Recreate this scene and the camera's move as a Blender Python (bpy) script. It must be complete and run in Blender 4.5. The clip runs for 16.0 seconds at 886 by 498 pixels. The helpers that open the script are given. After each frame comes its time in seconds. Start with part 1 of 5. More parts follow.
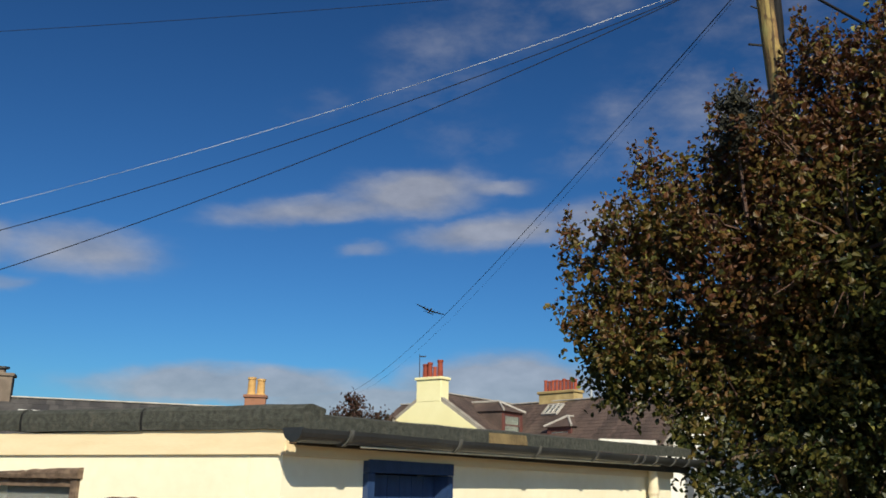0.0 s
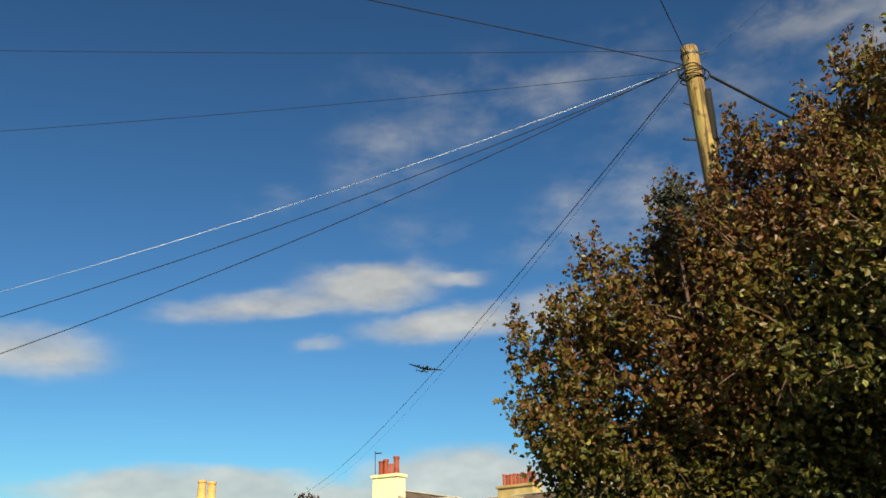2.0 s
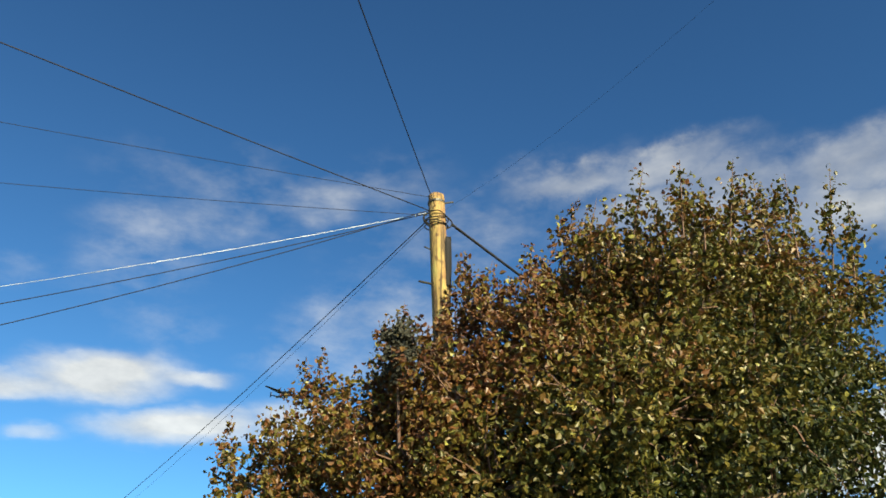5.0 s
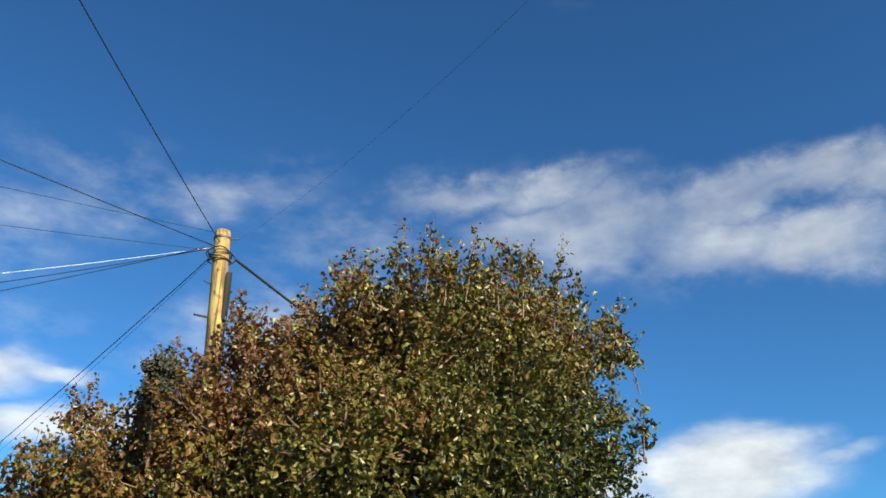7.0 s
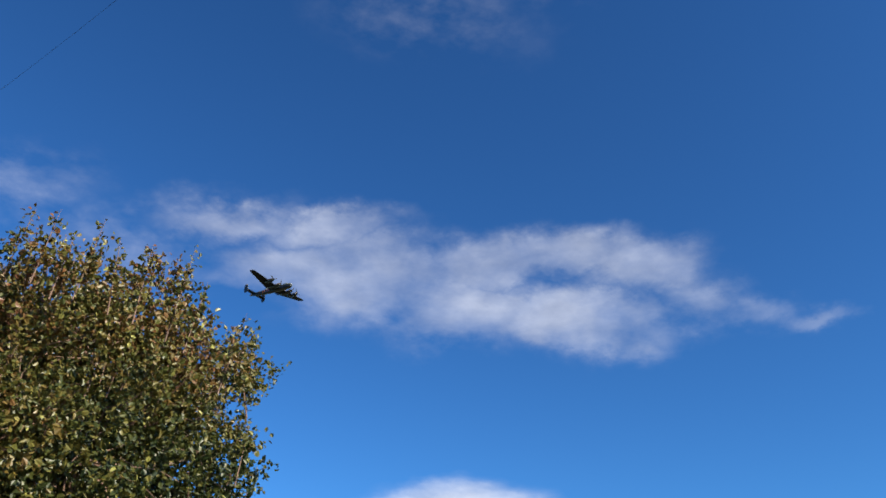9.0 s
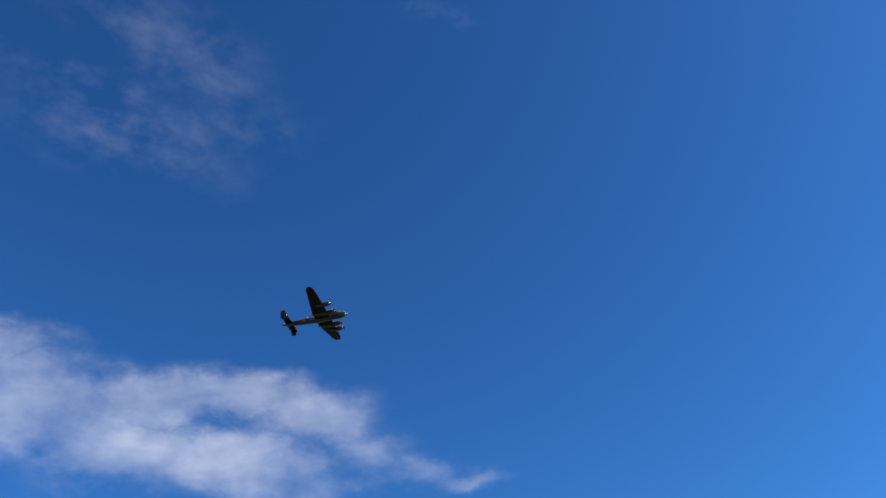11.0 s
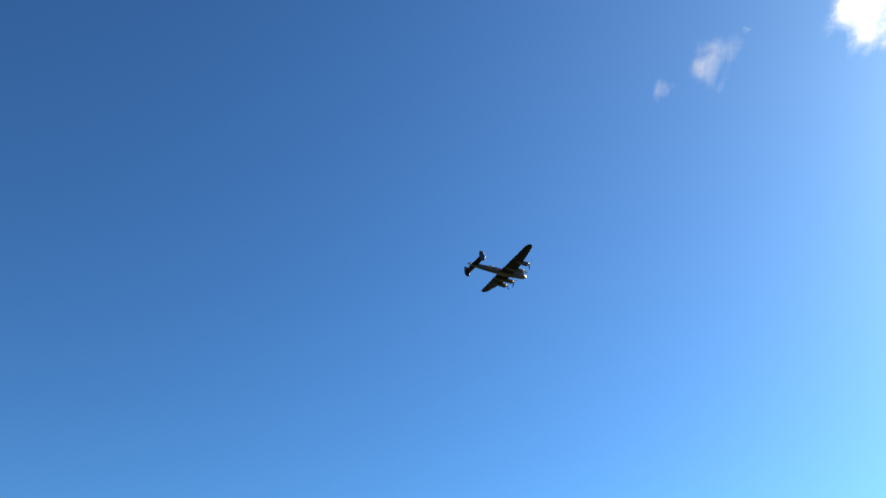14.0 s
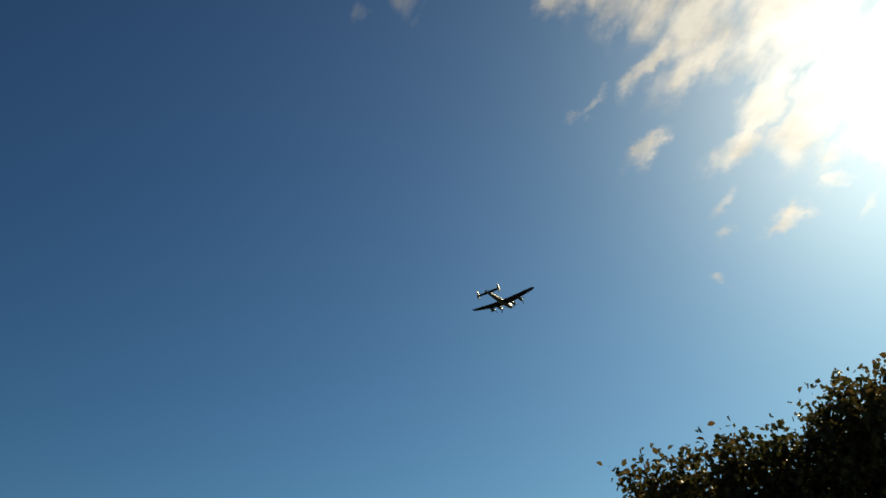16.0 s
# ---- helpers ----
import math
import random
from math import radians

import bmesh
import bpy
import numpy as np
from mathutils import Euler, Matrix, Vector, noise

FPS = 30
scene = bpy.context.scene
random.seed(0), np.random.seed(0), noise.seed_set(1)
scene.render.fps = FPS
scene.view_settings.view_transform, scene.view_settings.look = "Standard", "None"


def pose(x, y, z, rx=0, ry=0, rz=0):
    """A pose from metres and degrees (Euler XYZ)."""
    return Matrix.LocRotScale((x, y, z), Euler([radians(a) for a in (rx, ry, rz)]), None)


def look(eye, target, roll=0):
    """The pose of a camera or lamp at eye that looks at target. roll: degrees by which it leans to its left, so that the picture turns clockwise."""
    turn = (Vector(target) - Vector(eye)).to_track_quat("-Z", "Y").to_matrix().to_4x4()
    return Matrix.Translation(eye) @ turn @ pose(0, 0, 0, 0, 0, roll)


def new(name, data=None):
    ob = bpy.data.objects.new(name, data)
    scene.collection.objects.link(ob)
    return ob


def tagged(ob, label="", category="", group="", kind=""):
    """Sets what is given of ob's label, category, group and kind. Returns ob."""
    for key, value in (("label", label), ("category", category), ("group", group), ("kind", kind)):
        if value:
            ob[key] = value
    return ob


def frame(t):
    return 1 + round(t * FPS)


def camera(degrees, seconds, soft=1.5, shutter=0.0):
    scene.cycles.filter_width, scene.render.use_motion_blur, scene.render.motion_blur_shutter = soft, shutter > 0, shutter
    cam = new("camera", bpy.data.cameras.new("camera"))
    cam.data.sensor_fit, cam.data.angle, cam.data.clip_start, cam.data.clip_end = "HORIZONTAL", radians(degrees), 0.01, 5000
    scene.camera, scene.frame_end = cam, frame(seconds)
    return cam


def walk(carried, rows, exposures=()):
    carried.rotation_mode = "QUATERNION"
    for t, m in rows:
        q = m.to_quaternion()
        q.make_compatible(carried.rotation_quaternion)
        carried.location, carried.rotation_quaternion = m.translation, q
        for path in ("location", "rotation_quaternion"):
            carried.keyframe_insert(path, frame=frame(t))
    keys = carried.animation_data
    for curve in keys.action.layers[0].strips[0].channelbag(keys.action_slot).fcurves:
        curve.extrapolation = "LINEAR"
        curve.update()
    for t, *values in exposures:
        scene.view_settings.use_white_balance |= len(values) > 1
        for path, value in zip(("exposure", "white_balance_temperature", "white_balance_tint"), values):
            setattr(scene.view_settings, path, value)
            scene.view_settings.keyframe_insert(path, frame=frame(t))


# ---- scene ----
# ---------------------------------------------------------------- camera
cam = camera(52.0, 16.0, soft=1.7)

CAMERA_ROWS = [
    (0.0, 0.00, 0.00, 1.70, 105.00, -1.09, -0.00),
    (0.5, 0.02, -0.02, 1.70, 105.58, -1.15, -0.17),
    (1.0, 0.04, -0.02, 1.70, 106.13, -0.80, 0.10),
    (1.5, 0.11, 0.11, 1.66, 109.38, -0.80, -0.15),
    (2.0, 0.10, -0.01, 1.74, 110.80, 0.91, -2.31),
    (2.5, 0.16, 0.24, 1.76, 111.27, -0.85, -3.69),
    (3.0, 0.13, 0.29, 1.81, 113.15, 0.31, -4.44),
    (3.5, 0.10, 0.47, 1.86, 117.29, -0.42, -9.70),
    (4.0, 0.20, 0.59, 1.92, 116.66, 0.52, -11.80),
    (4.2, 0.24, 0.54, 1.89, 118.98, 0.45, -14.55),
    (6.3, 0.84, -1.14, 1.89, 115.10, 0.19, -22.07),
    (6.5, 0.96, -1.19, 1.93, 117.08, 1.53, -23.07),
    (7.0, 1.35, -1.38, 1.94, 118.61, -0.41, -27.64),
    (7.5, 1.65, -1.54, 1.93, 117.93, 1.36, -28.79),
    (8.0, 1.90, -1.62, 1.87, 119.71, -0.82, -35.36),
    (8.2, 2.06, -1.73, 1.86, 120.09, -0.66, -37.89),
    (10.3, 3.16, -2.33, 1.76, 128.81, 0.22, -56.91),
    (10.5, 3.17, -2.34, 1.76, 130.41, 1.67, -59.67),
    (11.0, 3.16, -2.33, 1.76, 129.77, 5.01, -64.93),
    (11.5, 3.16, -2.33, 1.76, 130.18, 3.70, -69.90),
    (12.0, 3.16, -2.33, 1.76, 128.35, 5.95, -79.34),
    (12.5, 3.16, -2.33, 1.76, 128.21, 5.33, -89.67),
    (13.0, 3.16, -2.34, 1.75, 128.38, 2.95, -95.93),
    (13.5, 3.16, -2.33, 1.75, 128.49, -0.95, -101.93),
    (14.0, 3.16, -2.33, 1.76, 124.58, -0.83, -110.71),
    (14.5, 3.16, -2.33, 1.75, 124.03, 0.40, -118.84),
    (15.0, 3.16, -2.33, 1.76, 122.48, 2.24, -124.16),
    (15.5, 3.16, -2.33, 1.76, 124.13, 1.69, -128.17),
    (16.0, 3.16, -2.33, 1.76, 118.60, 3.23, -132.34),
]
EXPOSURES = [
    (0.0, 0.14, 6700, 6),
    (1.0, 0.33, 7000, 2),
    (1.5, 0.66, 8000, 0),
    (2.5, 0.93, 9100, -2),
    (4.0, 1.33, 8900, -3),
    (7.0, 1.54, 7600, -3),
    (8.2, 1.52, 7000, 2),
    (10.3, 1.26, 6300, 7),
    (11.5, 1.42, 6300, 6),
    (12.5, 1.3, 6300, 7),
    (13.5, 1.34, 6800, 6),
    (14.0, 1.52, 7700, 3),
    (14.5, 1.36, 8900, 2),
    (15.0, 0.97, 9600, 0),
    (15.5, 0.58, 9400, 0),
    (16.0, -0.12, 9200, -1),
]
walk(cam, [(t, pose(*row)) for t, *row in CAMERA_ROWS], EXPOSURES)

# ---------------------------------------------------------------- light
SUN_AZ, SUN_EL = 169.0, 33.0
SUN_DIR = Vector((math.sin(radians(SUN_AZ)) * math.cos(radians(SUN_EL)),
                  math.cos(radians(SUN_AZ)) * math.cos(radians(SUN_EL)),
                  math.sin(radians(SUN_EL))))

world = bpy.data.worlds.new("sky")
scene.world = world
world.use_nodes = True
wt = world.node_tree
wt.nodes.clear()


def wmath(op, a, b=None, clamp=False):
    n = wt.nodes.new("ShaderNodeMath")
    n.operation, n.use_clamp = op, clamp
    for i, v in enumerate((a, b)):
        if v is None:
            continue
        if isinstance(v, (int, float)):
            n.inputs[i].default_value = v
        else:
            wt.links.new(v, n.inputs[i])
    return n.outputs[0]


sky_tex = wt.nodes.new("ShaderNodeTexSky")
sky_tex.sky_type = "NISHITA"
sky_tex.sun_disc = False
sky_tex.sun_elevation = radians(SUN_EL)
sky_tex.sun_rotation = radians(SUN_AZ)
sky_tex.altitude = 0
sky_tex.air_density, sky_tex.dust_density, sky_tex.ozone_density = 1.0, 0.7, 5.0

coord = wt.nodes.new("ShaderNodeTexCoord").outputs["Generated"]


def wnoise(scale, detail, rough, stretch=(1, 1, 1), offset=0.0):
    m = wt.nodes.new("ShaderNodeMapping")
    m.inputs["Scale"].default_value = stretch
    m.inputs["Location"].default_value = (offset, offset * 0.7, 0)
    wt.links.new(coord, m.inputs["Vector"])
    n = wt.nodes.new("ShaderNodeTexNoise")
    n.inputs["Scale"].default_value = scale
    n.inputs["Detail"].default_value = detail
    n.inputs["Roughness"].default_value = rough
    wt.links.new(m.outputs[0], n.inputs["Vector"])
    return n


# a gentle warp gives the cloud edges their torn shape
def warped_by(n, amount):
    w1 = wt.nodes.new("ShaderNodeVectorMath")
    w1.operation = "SUBTRACT"
    w1.inputs[1].default_value = (0.5, 0.5, 0.5)
    wt.links.new(n.outputs["Color"], w1.inputs[0])
    w2 = wt.nodes.new("ShaderNodeVectorMath")
    w2.operation = "MULTIPLY_ADD"
    w2.inputs[1].default_value = amount
    wt.links.new(w1.outputs[0], w2.inputs[0])
    wt.links.new(coord, w2.inputs[2])
    return w2.outputs[0]


SOFT_WARP = warped_by(wnoise(12.0, 5, 0.55, (1, 1, 2.2)), (0.06, 0.06, 0.026))
TORN_WARP = warped_by(wnoise(9.0, 6, 0.62, (1, 1, 1.6)), (0.11, 0.11, 0.08))


def patch(az, el, wide, high, tilt, amount, warp=TORN_WARP):
    """An oval patch of cloud round a direction of the sky; sizes in radians."""
    a, e = radians(az), radians(el)
    f = Vector((math.sin(a) * math.cos(e), math.cos(a) * math.cos(e), math.sin(e)))
    r = Vector((math.cos(a), -math.sin(a), 0))
    u = r.cross(f)
    r2 = r * math.cos(radians(tilt)) + u * math.sin(radians(tilt))
    u2 = u * math.cos(radians(tilt)) - r * math.sin(radians(tilt))
    basis = Matrix((r2, u2, -f)).transposed()
    m = wt.nodes.new("ShaderNodeMapping")
    m.vector_type = "TEXTURE"
    m.inputs["Location"].default_value = f
    m.inputs["Rotation"].default_value = basis.to_euler()
    m.inputs["Scale"].default_value = (wide, high, 0.5)
    wt.links.new(warp, m.inputs["Vector"])
    d = wt.nodes.new("ShaderNodeVectorMath")
    d.operation = "LENGTH"
    wt.links.new(m.outputs[0], d.inputs[0])
    g = wt.nodes.new("ShaderNodeMapRange")
    g.interpolation_type = "SMOOTHSTEP"
    g.inputs["From Min"].default_value = 0.15
    g.inputs["From Max"].default_value = 1.35
    g.inputs["To Min"].default_value = amount
    g.inputs["To Max"].default_value = 0.0
    wt.links.new(d.outputs["Value"], g.inputs["Value"])
    return g.outputs[0]


def clouds(rows, contrast, bias, cover, fine, broad, warp=TORN_WARP, edge=1.0, rim=1.7):
    """One family of clouds: soft patches broken by fine and broad noise, up to a given cover."""
    total = None
    for row in rows:
        one = patch(*row, warp)
        total = one if total is None else wmath("MAXIMUM", total, one)
    grain = wmath("ADD", wmath("MULTIPLY", fine, 0.62), wmath("MULTIPLY", broad, 0.38))
    grain = wmath("MULTIPLY", wmath("SUBTRACT", grain, 0.5), contrast)
    body = wmath("ADD", wmath("ADD", grain, bias), wmath("MULTIPLY", total, edge))
    soft = wmath("MULTIPLY", total, rim, True)
    return wmath("MULTIPLY", wmath("MULTIPLY", wmath("MULTIPLY", body, 1.0, True), soft), cover)


def streaks(az, el, tilt, along, across, scale, detail, rough):
    """Noise drawn out along one slope of the sky round a direction."""
    a, e = radians(az), radians(el)
    f = Vector((math.sin(a) * math.cos(e), math.cos(a) * math.cos(e), math.sin(e)))
    r = Vector((math.cos(a), -math.sin(a), 0))
    u = r.cross(f)
    r2 = r * math.cos(radians(tilt)) + u * math.sin(radians(tilt))
    u2 = u * math.cos(radians(tilt)) - r * math.sin(radians(tilt))
    m = wt.nodes.new("ShaderNodeMapping")
    m.vector_type = "TEXTURE"
    m.inputs["Rotation"].default_value = Matrix((r2, u2, -f)).transposed().to_euler()
    m.inputs["Scale"].default_value = (along, across, 1.0)
    wt.links.new(coord, m.inputs["Vector"])
    n = wt.nodes.new("ShaderNodeTexNoise")
    n.inputs["Scale"].default_value, n.inputs["Detail"].default_value, n.inputs["Roughness"].default_value = scale, detail, rough
    wt.links.new(m.outputs[0], n.inputs["Vector"])
    return n.outputs["Fac"]


fbm = wnoise(22.0, 7, 0.58, (0.8, 0.8, 1.7), 3.1).outputs["Fac"]
big = wnoise(8.0, 3, 0.5, (1, 1, 1.5), 7.7).outputs["Fac"]
silk = wnoise(12.0, 4, 0.5, (0.7, 0.7, 3.0), 1.3).outputs["Fac"]
# low bank over the roofs, and the smooth lens-shaped clouds above it
lens = clouds([
    (-13.0, 6.0, 0.17, 0.022, 2, 1.5), (-2.0, 5.2, 0.20, 0.024, 0, 1.5), (3.6, 6.3, 0.12, 0.036, 1, 2.0), (10.5, 5.4, 0.15, 0.036, 0, 2.0), (20.0, 5.0, 0.14, 0.030, 0, 1.2),
    (-8.5, 17.2, 0.125, 0.019, 8, 0.95), (-2.2, 18.5, 0.090, 0.029, 5, 1.2), (2.8, 18.9, 0.050, 0.012, 4, 0.7),
    (2.9, 16.1, 0.105, 0.022, 6, 1.1), (9.5, 16.6, 0.075, 0.028, 2, 0.9), (-5.3, 14.8, 0.040, 0.011, 2, 0.6),
    (-22.6, 13.5, 0.095, 0.032, 3, 1.0), (-28.5, 13.4, 0.06, 0.026, 2, 0.8), (-27.0, 11.0, 0.05, 0.010, 5, 0.5),
], 1.3, 0.02, 0.74, silk, fbm, SOFT_WARP, 0.95, 2.4)
lens_far = clouds([
    (45.0, 14.4, 0.110, 0.050, 3, 1.35), (38.2, 13.6, 0.060, 0.036, 0, 0.9), (51.2, 14.6, 0.048, 0.012, 14, 0.5),
    (215.0, 25.0, 0.25, 0.05, 5, 0.7), (265.0, 32.0, 0.20, 0.05, -5, 0.7), (305.0, 22.0, 0.22, 0.04, 4, 0.7),
], 1.3, 0.0, 0.78, silk, fbm, SOFT_WARP, 0.95, 2.4)
# thin veils round the pole and the wisps high up
veil = clouds([
    (-1.0, 26.8, 0.085, 0.054, 18, 0.59), (4.0, 29.4, 0.111, 0.054, 22, 0.52), (10.5, 30.6, 0.130, 0.041, 16, 0.57), (3.0, 31.5, 0.117, 0.041, 10, 0.34), (15.3, 22.6, 0.111, 0.062, 8, 1.00),
    (9.4, 20.4, 0.058, 0.030, 10, 0.52), (20.5, 28.6, 0.143, 0.054, 4, 0.52), (1.0, 22.0, 0.065, 0.032, 0, 0.43), (26.0, 31.4, 0.117, 0.032, 14, 0.49), (-8.0, 23.5, 0.052, 0.016, 6, 0.32),
    (42.5, 46.0, 0.130, 0.049, -10, 0.27), (45.9, 51.2, 0.143, 0.049, -14, 0.23), (52.5, 47.6, 0.052, 0.030, -14, 0.22), (36.0, 48.5, 0.078, 0.027, 4, 0.20), (72.0, 54.0, 0.039, 0.016, -14, 0.19),
], 2.8, 0.04, 0.38, fbm, big, TORN_WARP, 0.55)
# the broad translucent bank beyond the tree, with its tail
bank = clouds([
    (28.0, 31.8, 0.090, 0.022, 8, 0.60), (36.0, 32.0, 0.100, 0.026, 6, 0.70),
    (33.6, 29.6, 0.112, 0.037, 8, 0.68), (38.5, 29.2, 0.106, 0.060, 5, 0.93), (44.5, 27.7, 0.119, 0.050, -3, 0.87), (47.5, 30.6, 0.131, 0.035, 5, 0.76), (54.0, 30.8, 0.119, 0.033, -6, 0.78),
    (53.0, 26.9, 0.138, 0.037, -8, 0.93), (58.6, 29.4, 0.088, 0.043, -10, 0.78), (56.5, 25.8, 0.069, 0.025, -10, 0.66), (62.0, 27.2, 0.075, 0.033, -12, 0.59), (65.8, 26.2, 0.056, 0.022, -10, 0.47),
    (69.6, 25.2, 0.040, 0.015, -8, 0.49),
], 2.6, 0.10, 0.50, wnoise(13.0, 6, 0.55, (0.8, 0.8, 1.6), 3.1).outputs["Fac"], big, TORN_WARP, 0.62)
# torn clouds round the sun
torn = clouds([
    (133.2, 43.9, 0.021, 0.031, -28, 0.34), (128.0, 43.2, 0.020, 0.014, -18, 0.28), (135.4, 45.4, 0.008, 0.010, 0, 0.4),
    (144.9, 43.6, 0.034, 0.042, -24, 0.95), (152.4, 41.6, 0.080, 0.046, -20, 0.90), (150.9, 38.2, 0.050, 0.016, 36, 0.80), (146.2, 36.4, 0.032, 0.008, 42, 0.62),
    (149.6, 33.1, 0.034, 0.013, 28, 0.80), (155.0, 37.4, 0.070, 0.024, 22, 1.0), (157.6, 36.4, 0.050, 0.030, 10, 1.0), (161.0, 39.0, 0.085, 0.075, -20, 1.25),
], 4.0, -0.10, 0.95, streaks(155, 34, 48, 2.2, 0.8, 30.0, 6, 0.58), wnoise(13.0, 3, 0.5, (1, 1, 1), 2.2).outputs["Fac"], TORN_WARP, 0.95)
torn_low = clouds([
    (148.6, 42.8, 0.050, 0.036, -30, 0.95), (156.0, 40.0, 0.075, 0.050, 30, 1.15), (158.4, 34.2, 0.055, 0.030, 40, 1.05),
    (156.0, 31.6, 0.050, 0.020, 14, 0.95), (161.0, 31.4, 0.055, 0.034, 30, 1.1), (166.0, 33.0, 0.095, 0.075, 20, 1.3), (162.4, 26.6, 0.026, 0.011, 35, 0.62),
    (155.1, 28.9, 0.020, 0.008, 35, 0.5), (157.6, 26.7, 0.024, 0.009, 25, 0.62), (154.4, 27.0, 0.012, 0.007, 25, 0.5), (160.4, 28.6, 0.020, 0.010, 15, 0.62), (152.5, 24.4, 0.012, 0.005, 0, 0.4),
    (176.0, 34.0, 0.14, 0.10, 0, 1.0),
], 4.0, -0.10, 0.95, streaks(155, 34, 48, 2.2, 0.8, 30.0, 6, 0.58), wnoise(13.0, 3, 0.5, (1, 1, 1), 2.2).outputs["Fac"], TORN_WARP, 0.95)
dens = lens
for family in (lens_far, veil, bank, torn, torn_low):
    dens = wmath("MAXIMUM", dens, family)

# clouds are lit by the sun: brighter round it
near = wt.nodes.new("ShaderNodeVectorMath")
near.operation = "DOT_PRODUCT"
near.inputs[1].default_value = SUN_DIR
wt.links.new(coord, near.inputs[0])
toward = wmath("MAXIMUM", near.outputs["Value"], 0.0)
glow = wmath("ADD", wmath("MULTIPLY", wmath("POWER", toward, 19.0), 0.9), wmath("MULTIPLY", wmath("POWER", toward, 120.0), 1.2))
shade = wmath("MULTIPLY", wmath("ADD", glow, 0.4), wmath("ADD", wmath("MULTIPLY", fbm, 0.9), 0.5))
white = wt.nodes.new("ShaderNodeVectorMath")
white.operation = "SCALE"
white.inputs[0].default_value = (0.86, 0.87, 0.99)
wt.links.new(shade, white.inputs["Scale"])
deep = wt.nodes.new("ShaderNodeVectorMath")
deep.operation = "SCALE"
deep.inputs["Scale"].default_value = 0.1
wt.links.new(sky_tex.outputs[0], deep.inputs[0])
clear = wt.nodes.new("ShaderNodeGamma")
clear.inputs["Gamma"].default_value = 1.4
wt.links.new(deep.outputs[0], clear.inputs["Color"])
blue = wt.nodes.new("ShaderNodeVectorMath")
blue.operation = "MULTIPLY"
blue.inputs[1].default_value = (0.455, 0.775, 0.93)
wt.links.new(clear.outputs[0], blue.inputs[0])
# haze round the sun
haze = wmath("ADD", wmath("MULTIPLY", wmath("POWER", toward, 8.0), 0.02), wmath("MULTIPLY", wmath("POWER", toward, 60.0), 0.38))
hz = wt.nodes.new("ShaderNodeVectorMath")
hz.operation = "MULTIPLY_ADD"
hz.inputs[1].default_value = (1.32, 1.0, 0.92)
comb = wt.nodes.new("ShaderNodeCombineXYZ")
for i in range(3):
    wt.links.new(haze, comb.inputs[i])
wt.links.new(comb.outputs[0], hz.inputs[0])
wt.links.new(blue.outputs[0], hz.inputs[2])
mix = wt.nodes.new("ShaderNodeMix")
mix.data_type = "RGBA"
wt.links.new(dens, mix.inputs[0])
wt.links.new(hz.outputs[0], mix.inputs[6])
wt.links.new(white.outputs[0], mix.inputs[7])
back = wt.nodes.new("ShaderNodeBackground")
back.inputs["Strength"].default_value = 1.0
wt.links.new(mix.outputs[2], back.inputs["Color"])
out = wt.nodes.new("ShaderNodeOutputWorld")
wt.links.new(back.outputs[0], out.inputs["Surface"])

sun = new("sun", bpy.data.lights.new("sun", "SUN"))
sun.data.energy, sun.data.angle, sun.data.color = 5.0, radians(0.53), (1.0, 0.90, 0.72)
sun.matrix_world = look(SUN_DIR * 100, (0, 0, 0))


